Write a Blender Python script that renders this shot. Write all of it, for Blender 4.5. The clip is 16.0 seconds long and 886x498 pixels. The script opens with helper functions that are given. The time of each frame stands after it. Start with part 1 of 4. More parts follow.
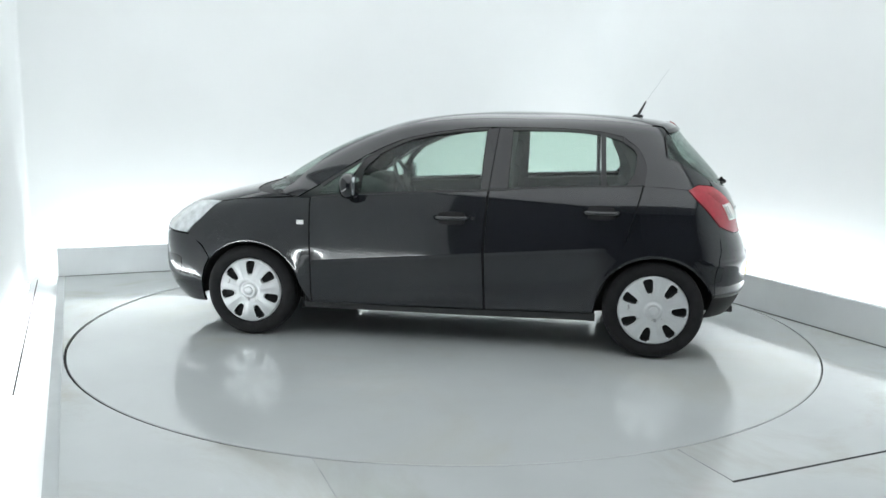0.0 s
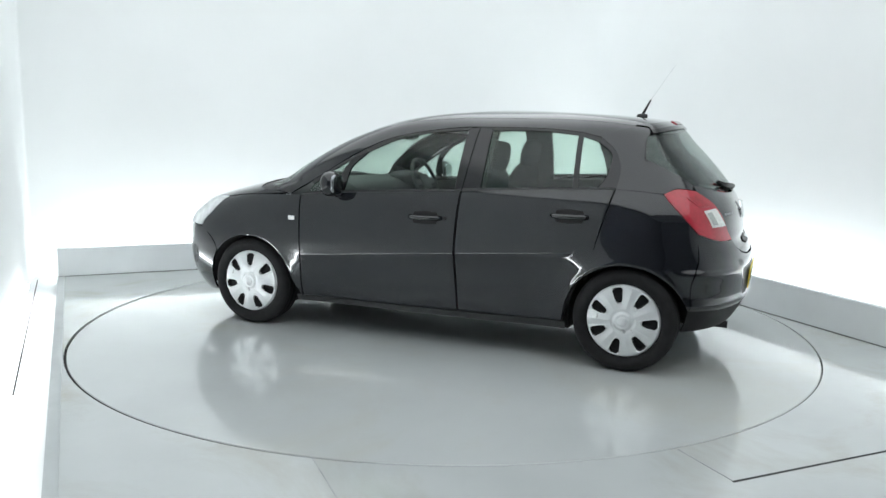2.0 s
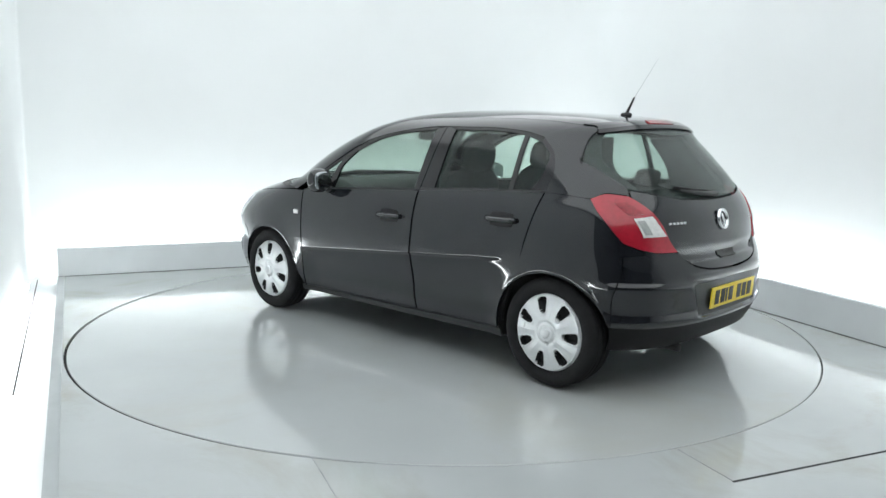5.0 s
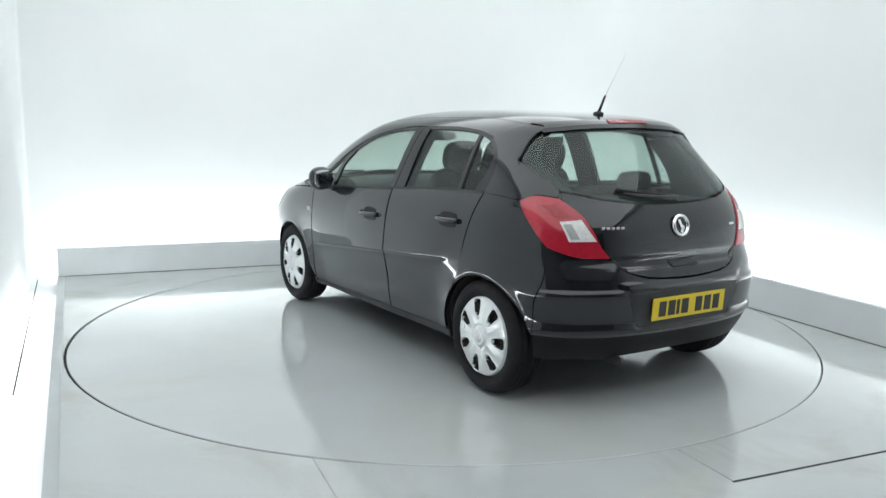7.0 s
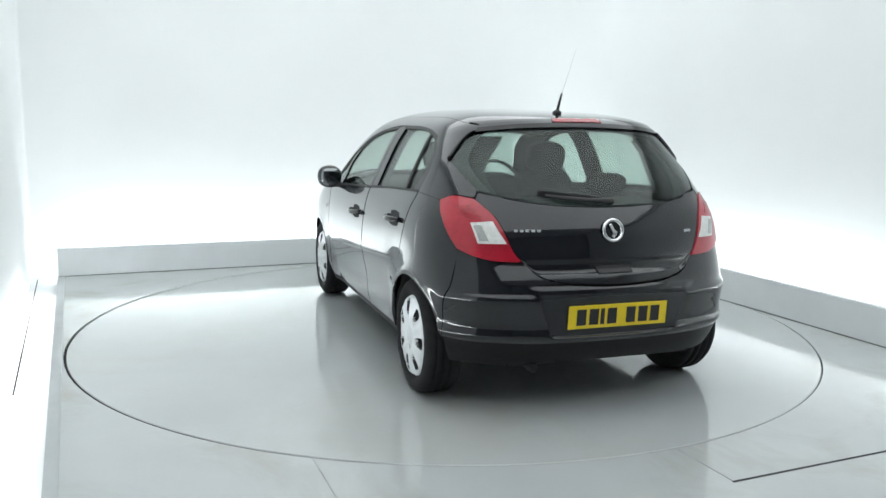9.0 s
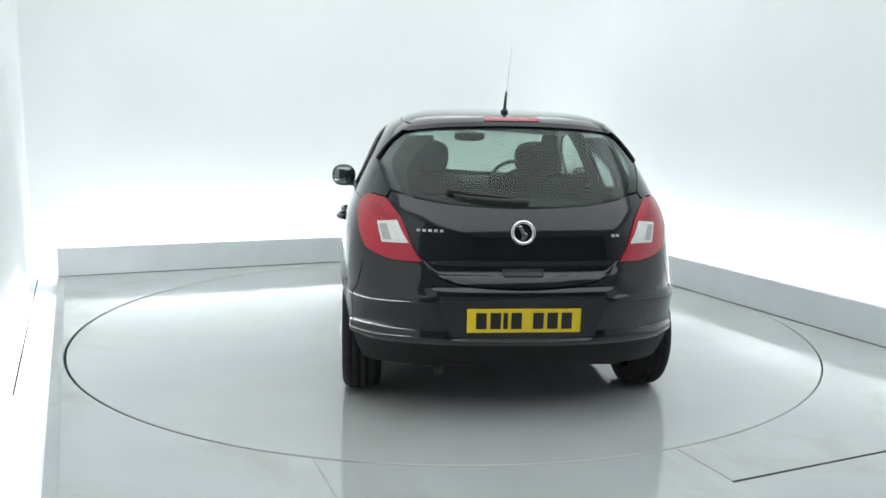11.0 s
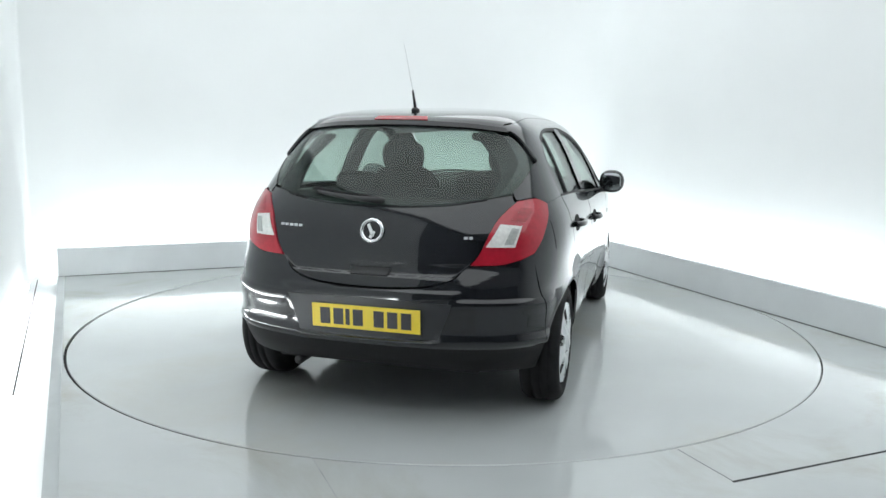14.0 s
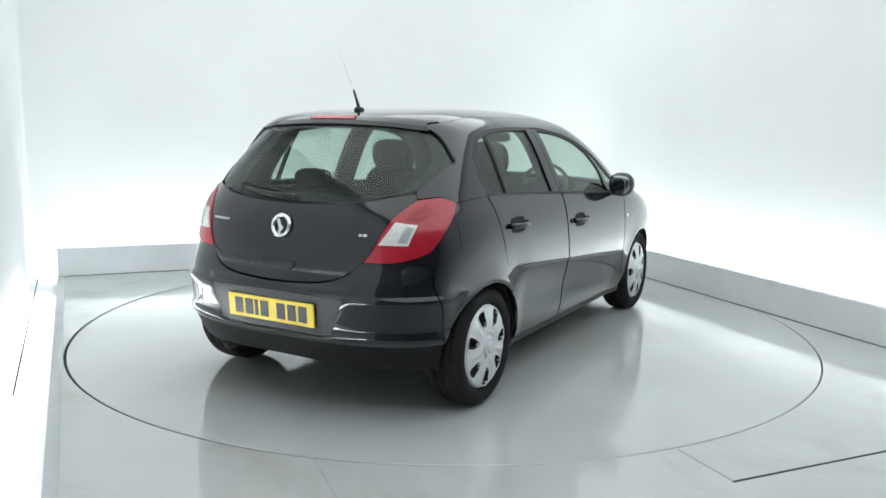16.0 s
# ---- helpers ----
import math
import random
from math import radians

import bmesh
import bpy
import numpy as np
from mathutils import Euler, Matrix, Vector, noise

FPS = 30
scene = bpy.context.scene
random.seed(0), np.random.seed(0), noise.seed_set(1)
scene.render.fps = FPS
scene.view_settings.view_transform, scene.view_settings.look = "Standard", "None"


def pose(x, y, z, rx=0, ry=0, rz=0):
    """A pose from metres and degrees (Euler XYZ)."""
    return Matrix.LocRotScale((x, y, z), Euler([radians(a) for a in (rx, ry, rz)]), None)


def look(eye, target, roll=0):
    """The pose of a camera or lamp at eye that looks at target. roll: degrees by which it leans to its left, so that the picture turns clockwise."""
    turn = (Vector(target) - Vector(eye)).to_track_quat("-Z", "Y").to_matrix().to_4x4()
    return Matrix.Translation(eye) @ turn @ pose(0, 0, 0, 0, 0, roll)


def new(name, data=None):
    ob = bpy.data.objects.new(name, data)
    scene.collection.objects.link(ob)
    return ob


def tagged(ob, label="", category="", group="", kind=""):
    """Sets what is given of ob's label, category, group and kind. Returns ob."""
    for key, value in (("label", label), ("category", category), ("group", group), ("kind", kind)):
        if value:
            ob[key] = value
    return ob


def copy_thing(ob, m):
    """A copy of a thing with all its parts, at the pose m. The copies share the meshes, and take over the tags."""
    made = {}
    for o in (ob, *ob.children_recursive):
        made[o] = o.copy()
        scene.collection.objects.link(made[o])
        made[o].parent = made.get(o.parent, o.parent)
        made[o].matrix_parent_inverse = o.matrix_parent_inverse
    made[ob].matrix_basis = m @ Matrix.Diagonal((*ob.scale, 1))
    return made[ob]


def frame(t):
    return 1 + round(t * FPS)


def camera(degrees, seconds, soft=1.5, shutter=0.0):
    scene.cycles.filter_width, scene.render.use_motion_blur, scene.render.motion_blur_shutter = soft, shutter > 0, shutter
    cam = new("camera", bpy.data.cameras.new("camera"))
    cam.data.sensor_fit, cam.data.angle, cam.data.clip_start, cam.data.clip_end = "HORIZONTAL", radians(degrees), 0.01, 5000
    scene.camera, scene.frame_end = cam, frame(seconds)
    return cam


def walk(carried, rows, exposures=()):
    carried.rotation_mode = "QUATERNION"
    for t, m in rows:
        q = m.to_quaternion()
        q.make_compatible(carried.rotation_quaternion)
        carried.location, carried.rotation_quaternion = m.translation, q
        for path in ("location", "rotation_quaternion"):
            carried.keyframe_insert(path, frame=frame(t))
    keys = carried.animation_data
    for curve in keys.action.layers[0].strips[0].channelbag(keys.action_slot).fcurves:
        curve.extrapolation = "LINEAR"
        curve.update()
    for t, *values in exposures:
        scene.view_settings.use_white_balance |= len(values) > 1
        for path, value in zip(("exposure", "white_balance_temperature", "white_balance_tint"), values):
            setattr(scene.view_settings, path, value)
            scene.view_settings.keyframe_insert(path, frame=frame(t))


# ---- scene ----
cam = camera(57.7, 16.0, soft=1.5)
EYE = Vector((0.0, -5.491, 1.371))
VIEW = look(EYE, EYE + Vector((-0.00273, 0.98795, -0.15476)) * 5, roll=0.88)
walk(cam, [(0.0, VIEW), (16.0, VIEW)], exposures=[(0.0, 0.0), (16.0, 0.0)])

# ---------------------------------------------------------------- world and lamps
world = bpy.data.worlds.new("world")
scene.world = world
world.use_nodes = True
world.node_tree.nodes["Background"].inputs[0].default_value = (0.8, 0.95, 1.0, 1)
world.node_tree.nodes["Background"].inputs[1].default_value = 0.02

TUBE_POWER = 25.5
PANEL_POWER = 1.2
LAMP_COLOUR = (0.95, 1.0, 1.02)


# ---------------------------------------------------------------- materials
def material(name, colour, rough=0.5, metal=0.0, coat=0.0, spread=0.0, scale=6.0, bump=0.0, bump_scale=80.0,
             rough_spread=0.0, emit=0.0, specular=0.5, coat_rough=0.03, stain=None):
    m = bpy.data.materials.new(name)
    m.use_nodes = True
    nt = m.node_tree
    b = nt.nodes["Principled BSDF"]
    b.inputs["Base Color"].default_value = (*colour, 1)
    b.inputs["Roughness"].default_value = rough
    b.inputs["Metallic"].default_value = metal
    b.inputs["Coat Weight"].default_value = coat
    b.inputs["Coat Roughness"].default_value = coat_rough
    b.inputs["Specular IOR Level"].default_value = specular
    if emit:
        b.inputs["Emission Color"].default_value = (*LAMP_COLOUR, 1)
        b.inputs["Emission Strength"].default_value = emit
    if spread or bump or rough_spread:
        tc = nt.nodes.new("ShaderNodeTexCoord")
        n1 = nt.nodes.new("ShaderNodeTexNoise")
        n1.inputs["Scale"].default_value = scale
        n1.inputs["Detail"].default_value = 6
        n2 = nt.nodes.new("ShaderNodeTexNoise")
        n2.inputs["Scale"].default_value = bump_scale
        n2.inputs["Detail"].default_value = 4
        nt.links.new(tc.outputs["Object"], n1.inputs["Vector"])
        nt.links.new(tc.outputs["Object"], n2.inputs["Vector"])
        if spread:
            ramp = nt.nodes.new("ShaderNodeMapRange")
            ramp.inputs["From Min"].default_value = 0.3
            ramp.inputs["From Max"].default_value = 0.7
            ramp.inputs["To Min"].default_value = 1 - spread
            ramp.inputs["To Max"].default_value = 1 + spread
            mul = nt.nodes.new("ShaderNodeVectorMath")
            mul.operation = "SCALE"
            mul.inputs[0].default_value = colour
            nt.links.new(n1.outputs["Fac"], ramp.inputs["Value"])
            nt.links.new(ramp.outputs["Result"], mul.inputs["Scale"])
            nt.links.new(mul.outputs["Vector"], b.inputs["Base Color"])
        if stain is not None:
            n3 = nt.nodes.new("ShaderNodeTexNoise")
            n3.inputs["Scale"].default_value = 0.9
            n3.inputs["Detail"].default_value = 8
            n3.inputs["Roughness"].default_value = 0.65
            n3.inputs["Distortion"].default_value = 0.6
            cut = nt.nodes.new("ShaderNodeMapRange")
            cut.inputs["From Min"].default_value = 0.50
            cut.inputs["From Max"].default_value = 0.68
            cut.inputs["To Max"].default_value = 0.75
            mixc = nt.nodes.new("ShaderNodeMix")
            mixc.data_type = "RGBA"
            mixc.inputs[7].default_value = (*stain, 1)
            nt.links.new(tc.outputs["Object"], n3.inputs["Vector"])
            nt.links.new(n3.outputs["Fac"], cut.inputs["Value"])
            nt.links.new(cut.outputs["Result"], mixc.inputs[0])
            nt.links.new(mul.outputs["Vector"], mixc.inputs[6])
            nt.links.new(mixc.outputs[2], b.inputs["Base Color"])
        if rough_spread:
            rr = nt.nodes.new("ShaderNodeMapRange")
            rr.inputs["From Min"].default_value = 0.3
            rr.inputs["From Max"].default_value = 0.7
            rr.inputs["To Min"].default_value = max(0.0, rough - rough_spread)
            rr.inputs["To Max"].default_value = rough + rough_spread
            nt.links.new(n1.outputs["Fac"], rr.inputs["Value"])
            nt.links.new(rr.outputs["Result"], b.inputs["Roughness"])
        if bump:
            bp = nt.nodes.new("ShaderNodeBump")
            bp.inputs["Strength"].default_value = bump
            bp.inputs["Distance"].default_value = 0.002
            nt.links.new(n2.outputs["Fac"], bp.inputs["Height"])
            nt.links.new(bp.outputs["Normal"], b.inputs["Normal"])
    return m


def glass(name, tint, gloss=1.0):
    m = bpy.data.materials.new(name)
    m.use_nodes = True
    nt = m.node_tree
    nt.nodes.remove(nt.nodes["Principled BSDF"])
    out = nt.nodes["Material Output"]
    tr = nt.nodes.new("ShaderNodeBsdfTransparent")
    tr.inputs["Color"].default_value = (*tint, 1)
    gl = nt.nodes.new("ShaderNodeBsdfGlossy")
    gl.inputs["Roughness"].default_value = 0.02
    lw = nt.nodes.new("ShaderNodeLayerWeight")
    lw.inputs["Blend"].default_value = 0.5
    p5 = nt.nodes.new("ShaderNodeMath")
    p5.operation = "POWER"
    p5.inputs[1].default_value = 4.0
    k = nt.nodes.new("ShaderNodeMath")
    k.operation = "MULTIPLY_ADD"
    k.use_clamp = True
    k.inputs[1].default_value = 0.55 * gloss
    k.inputs[2].default_value = 0.025 * gloss
    mix = nt.nodes.new("ShaderNodeMixShader")
    nt.links.new(lw.outputs["Facing"], p5.inputs[0])
    nt.links.new(p5.outputs["Value"], k.inputs[0])
    nt.links.new(k.outputs["Value"], mix.inputs["Fac"])
    nt.links.new(tr.outputs["BSDF"], mix.inputs[1])
    nt.links.new(gl.outputs["BSDF"], mix.inputs[2])
    nt.links.new(mix.outputs["Shader"], out.inputs["Surface"])
    return m


M_PAINT = material("black_paint", (0.008, 0.0092, 0.0122), rough=0.22, coat=1.0, coat_rough=0.04, bump=0.01, bump_scale=900, specular=0.04)
M_PAINT.node_tree.nodes["Principled BSDF"].inputs["Coat IOR"].default_value = 1.6
M_TRIM = material("black_plastic", (0.018, 0.019, 0.02), rough=0.5, bump=0.2, bump_scale=400, spread=0.15)
# darker and duller than the trim plastic, to hold the shade underneath
M_VALANCE = material("shaded_black_plastic", (0.009, 0.009, 0.010), rough=0.5, bump=0.1, bump_scale=400, spread=0.15, specular=0.2)
M_RECESS = material("dark_grey_bumper_plastic", (0.022, 0.0235, 0.027), rough=0.38, bump=0.1, bump_scale=400, spread=0.15, specular=0.4)
M_GLOSSBLACK = material("gloss_black_trim", (0.012, 0.012, 0.014), rough=0.12, spread=0.1)
M_RUBBER = material("tyre_rubber", (0.014, 0.014, 0.015), rough=0.8, spread=0.2, scale=20, bump=0.4, bump_scale=150, specular=0.2)
M_SILVER = material("silver_hubcap_paint", (0.62, 0.64, 0.65), rough=0.34, metal=0.35, spread=0.05, scale=12, rough_spread=0.08)
M_CHROME = material("chrome", (0.82, 0.83, 0.84), rough=0.16, metal=1.0, rough_spread=0.05, scale=30)
M_RED = material("red_lens", (0.37, 0.008, 0.024), rough=0.28, coat=0.9, coat_rough=0.04, specular=0.35, spread=0.12, scale=40)
M_DEEPRED = material("deep_red_lens", (0.30, 0.006, 0.018), rough=0.28, coat=0.5, coat_rough=0.07, specular=0.35, spread=0.2, scale=60)
M_BOWL = material("bulb_bowl_grey", (0.40, 0.41, 0.40), rough=0.2, coat=0.6, spread=0.12, scale=70)
M_CLEAR = material("clear_lens", (0.72, 0.72, 0.70), rough=0.15, coat=0.6, spread=0.12, scale=60)
M_HEAD = material("headlight_lens", (0.6, 0.63, 0.64), rough=0.12, coat=0.8, spread=0.2, scale=20)
M_PLATE = material("yellow_plate", (0.78, 0.58, 0.02), rough=0.35, spread=0.04, scale=20)
M_INK = material("plate_black", (0.015, 0.015, 0.015), rough=0.4, spread=0.1)
M_LINER = material("dark_liner", (0.014, 0.014, 0.015), rough=0.85, spread=0.2, bump=0.3, bump_scale=100)
M_SEAT = material("grey_seat_cloth", (0.045, 0.047, 0.05), rough=0.9, spread=0.25, scale=60, bump=0.5, bump_scale=500)
M_DASH = material("dark_grey_dashboard", (0.035, 0.036, 0.038), rough=0.7, spread=0.12, bump=0.4, bump_scale=300)
M_HEADLINE = material("pale_headlining", (0.42, 0.43, 0.42), rough=0.9, spread=0.06, bump=0.3, bump_scale=300)
M_BRAKE = material("dark_red_lens", (0.28, 0.010, 0.018), rough=0.2, coat=0.4, spread=0.1, scale=40)
M_WHIP = material("grey_aerial_wire", (0.30, 0.31, 0.32), rough=0.5, spread=0.1)
M_MIRROR = material("mirror_glass", (0.26, 0.275, 0.285), rough=0.03, metal=1.0, rough_spread=0.01)
M_SIDEGLASS = glass("green_tinted_side_glass", (0.84, 0.90, 0.87))
M_REARGLASS = glass("tinted_rear_glass", (0.72, 0.79, 0.765), gloss=1.3)
M_SCREEN = glass("windscreen_glass", (0.84, 0.90, 0.87))
M_WALL = material("white_studio_paint", (0.80, 0.82, 0.82), rough=0.7, spread=0.015, scale=1.2, bump=0.08, bump_scale=60)
M_CEILING = material("pale_grey_ceiling_paint", (0.66, 0.67, 0.67), rough=0.8, spread=0.03, scale=1.5, bump=0.08, bump_scale=60)
M_KERB = material("pale_grey_board", (0.60, 0.63, 0.64), rough=0.45, spread=0.04, scale=3, bump=0.1, bump_scale=60)
M_FLOOR = material("grey_gloss_floor_paint", (0.47, 0.495, 0.495), rough=0.10, coat=0.3, coat_rough=0.06, spread=0.05, scale=1.7, rough_spread=0.03, specular=0.65, stain=(0.38, 0.375, 0.315))
M_DISC = material("grey_gloss_turntable_paint", (0.47, 0.495, 0.495), rough=0.10, coat=0.3, coat_rough=0.06, spread=0.04, scale=1.3, rough_spread=0.03, specular=0.65, stain=(0.455, 0.46, 0.415))
M_DARKWALL = material("unlit_side_dark", (0.15, 0.156, 0.165), rough=0.8, spread=0.1, scale=2, bump=0.1)
M_EDGING = material("grey_edging_strip", (0.40, 0.425, 0.43), rough=0.5, spread=0.06, scale=4, bump=0.1, bump_scale=60)
M_JOINT = material("dark_joint", (0.02, 0.022, 0.022), rough=0.8, spread=0.2)
M_SHADOW_STRIP = material("grey_shadow_strip", (0.12, 0.13, 0.13), rough=0.8, spread=0.2)
M_FAINT = material("pale_grey_joint", (0.30, 0.315, 0.315), rough=0.7, spread=0.2)
M_TUBE = material("lamp_tube", (0.9, 0.9, 0.9), emit=TUBE_POWER)
M_LIGHTPANEL = material("lamp_diffuser", (0.9, 0.9, 0.9), emit=PANEL_POWER)


# ---------------------------------------------------------------- mesh helpers
def mesh_object(name, verts, faces, mat, parent=None, label="", smooth=True, mats=None, index=None):
    me = bpy.data.meshes.new(name)
    me.from_pydata([tuple(map(float, v)) for v in verts], [], faces)
    for mm in (mats or [mat]):
        me.materials.append(mm)
    if smooth:
        me.polygons.foreach_set("use_smooth", [True] * len(me.polygons))
    if index is not None:
        me.polygons.foreach_set("material_index", index)
    me.update()
    ob = new(name, me)
    if parent:
        ob.parent = parent
    if label:
        ob["label"] = label
    return ob


def part(name, bm, mat, parent, label="", smooth=False):
    me = bpy.data.meshes.new(name)
    bmesh.ops.recalc_face_normals(bm, faces=bm.faces)
    if smooth:
        for f in bm.faces:
            f.smooth = True
    bm.to_mesh(me)
    bm.free()
    me.materials.append(mat)
    ob = new(name, me)
    if parent:
        ob.parent = parent
    if label:
        ob["label"] = label
    return ob


def box(bm, x0, x1, y0, y1, z0, z1, bevel=0.0, m=None):
    r = bmesh.ops.create_cube(bm, size=1)
    vs = r["verts"]
    for v in vs:
        v.co = Vector((x0 + (v.co.x + 0.5) * (x1 - x0), y0 + (v.co.y + 0.5) * (y1 - y0), z0 + (v.co.z + 0.5) * (z1 - z0)))
    if m is not None:
        bmesh.ops.transform(bm, matrix=m, verts=vs)
    if bevel:
        es = list({e for v in vs for e in v.link_edges})
        bmesh.ops.bevel(bm, geom=es, offset=bevel, segments=2, affect="EDGES", profile=0.7)


def boxed(name, dims, mat, parent=None, label="", bevel=0.0, m=None):
    bm = bmesh.new()
    box(bm, *dims, bevel=bevel, m=m)
    return part(name, bm, mat, parent, label)


def blob(name, centre, half, mat, parent, label="", power=2.6, n=24, k=14, turn=0.0):
    """A rounded superellipsoid."""
    def pw(c, e):
        return math.copysign(abs(c) ** e, c)
    e = 2 / power
    verts, faces = [], []
    rot = Matrix.Rotation(radians(turn), 3, "Y")
    for j in range(k + 1):
        b = -math.pi / 2 + math.pi * j / k
        for i in range(n):
            a = 2 * math.pi * i / n
            p = Vector((half[0] * pw(math.cos(b), e) * pw(math.cos(a), e), half[1] * pw(math.cos(b), e) * pw(math.sin(a), e), half[2] * pw(math.sin(b), e)))
            verts.append(rot @ p + Vector(centre))
    for j in range(k):
        for i in range(n):
            faces.append((j * n + i, j * n + (i + 1) % n, (j + 1) * n + (i + 1) % n, (j + 1) * n + i))
    return mesh_object(name, verts, faces, mat, parent, label)


def lathe(name, profile, mat, parent, label="", n=64, m=None, mats=None, index=None):
    """Turns (radius, y) pairs about the y axis."""
    verts, faces = [], []
    for r, y in profile:
        for i in range(n):
            a = 2 * math.pi * i / n
            v = Vector((r * math.cos(a), y, r * math.sin(a)))
            verts.append(m @ v if m is not None else v)
    for j in range(len(profile) - 1):
        for i in range(n):
            faces.append((j * n + i, (j + 1) * n + i, (j + 1) * n + (i + 1) % n, j * n + (i + 1) % n))
    return mesh_object(name, verts, faces, mat, parent, label)


def tube(name, pts, radius, mat, parent, label="", n=8, end=None):
    """A round bar along a polyline; end: the radius at its tip."""
    verts, faces = [], []
    pts = [Vector(p) for p in pts]
    for j, p in enumerate(pts):
        d = (pts[min(j + 1, len(pts) - 1)] - pts[max(j - 1, 0)]).normalized()
        a = d.orthogonal().normalized()
        b = d.cross(a)
        r = radius if end is None else radius + (end - radius) * j / (len(pts) - 1)
        for i in range(n):
            t = 2 * math.pi * i / n
            verts.append(p + (a * math.cos(t) + b * math.sin(t)) * r)
    for j in range(len(pts) - 1):
        for i in range(n):
            faces.append((j * n + i, j * n + (i + 1) % n, (j + 1) * n + (i + 1) % n, (j + 1) * n + i))
    faces.append(tuple(range(n))[::-1])
    faces.append(tuple((len(pts) - 1) * n + i for i in range(n)))
    return mesh_object(name, verts, faces, mat, parent, label)


# ---------------------------------------------------------------- the studio
TURN = 23.0
ROOM = pose(0, 0, 0, 0, 0, TURN)
HALF, BACK, FRONT = 2.43, 2.60, -9.0
GAP, KERB_H, KERB_T = 0.33, 0.24, 0.04
TOP = 3.4
OPEN = -3.5
RING = 2.414
WX, WY = HALF + KERB_T + GAP, BACK + KERB_T + GAP


def room_box(name, dims, mat, label, category, kind="structure", bevel=0.0):
    ob = boxed(name, dims, mat, bevel=bevel)
    ob.matrix_world = ROOM
    return tagged(ob, label, category, kind=kind)


def edge_x(y):
    """The floor's open edge, which runs a little askew."""
    return -2.475 - 0.0333 * y


def floor_with_hole():
    """The painted floor round the turntable, one slab with a round hole."""
    n = 192
    x0, x1, y0, y1 = -2.6, HALF, FRONT, BACK
    ring, outer = [], []
    for i in range(n):
        a = 2 * math.pi * (i + 0.5) / n
        c, s = math.cos(a), math.sin(a)
        k = min((x1 if c > 0 else x0) / c, (y1 if s > 0 else -2.9) / s)
        if c < 0:
            k = min(k, 2.475 / max(-c - 0.0333 * s, 0.05))
        ring.append((RING * c - 0.0037, RING * s + 0.0016))
        outer.append((k * c, k * s))
    verts = [(x, y, 0) for x, y in ring] + [(x, y, 0) for x, y in outer] + [(x, y, -0.06) for x, y in ring]
    faces = []
    for i in range(n):
        j = (i + 1) % n
        faces.append((i, n + i, n + j, j))
        faces.append((i, j, 2 * n + j, 2 * n + i))
    k = len(verts)
    # corners that the rays leave open
    for cx, cy in ((edge_x(y1), y1), (x1, y1), (edge_x(-2.9), -2.9), (x1, -2.9)):
        a = int(math.atan2(cy, cx) % (2 * math.pi) / (2 * math.pi) * n - 0.5) % n
        b = (a + 1) % n
        verts.append((cx, cy, 0))
        faces.append((n + a, len(verts) - 1, n + b))
    k = len(verts)
    verts += [(edge_x(-2.9), -2.9, 0), (x1, -2.9, 0), (x1, y0, 0), (edge_x(-2.9), y0, 0)]
    faces.append((k + 3, k + 2, k + 1, k))
    ob = mesh_object("floor", verts, faces, M_FLOOR, smooth=False)
    ob.matrix_world = ROOM
    tagged(ob, "glossy pale grey painted studio floor with faint scuffs", "floor", kind="structure")


floor_with_hole()
room_box("turntable_pit", (-RING - 0.005, RING + 0.005, -RING - 0.1, RING + 0.1, -0.3, -0.07), M_JOINT, "dark pit under the turntable", "pit")
for dims, jm in (((0.071, 0.076, -2.76, -RING - 0.006, 0.0, 0.0012), M_FAINT), ((0.068, HALF - 0.05, -2.767, -2.755, 0.0, 0.0012), M_JOINT), ((-1.413, -1.409, -4.6, -1.965, 0.0, 0.0012), M_FAINT)):
    room_box("floor_joint", dims, jm, "thin dark joint line in the floor", "joint")

tagged(mesh_object("floor_trim", [(edge_x(y) + d, y, z) for y in (-2.9, 2.6) for d, z in ((-0.004, -0.05), (-0.004, 0.003), (0.05, 0.003), (0.05, -0.001))],
                   [(4, 5, 1, 0), (5, 6, 2, 1), (6, 7, 3, 2)], M_EDGING, smooth=False), "pale grey edging strip along the open side of the floor", "trim", kind="structure").matrix_world = ROOM
LEAN = 0.045


def kerb(name, place, length):
    """A low board whose inner face leans outward; it runs along its own x."""
    prof = [(0, -0.05), (-LEAN, -0.05), (-LEAN, 0.001), (0.0, KERB_H - 0.004), (0.004, KERB_H), (KERB_T, KERB_H), (KERB_T, -0.05)]
    n = len(prof)
    verts = [(x, y, z) for x in (0, length) for y, z in prof]
    faces = [tuple(range(n)), tuple(range(2 * n - 1, n - 1, -1))] + [(i, n + i, n + (i + 1) % n, (i + 1) % n) for i in range(n)]
    ob = mesh_object(name, verts, faces, M_KERB, smooth=False)
    ob.matrix_world = ROOM @ place
    tagged(ob, "low pale grey board round the turntable floor", "kerb", kind="structure")


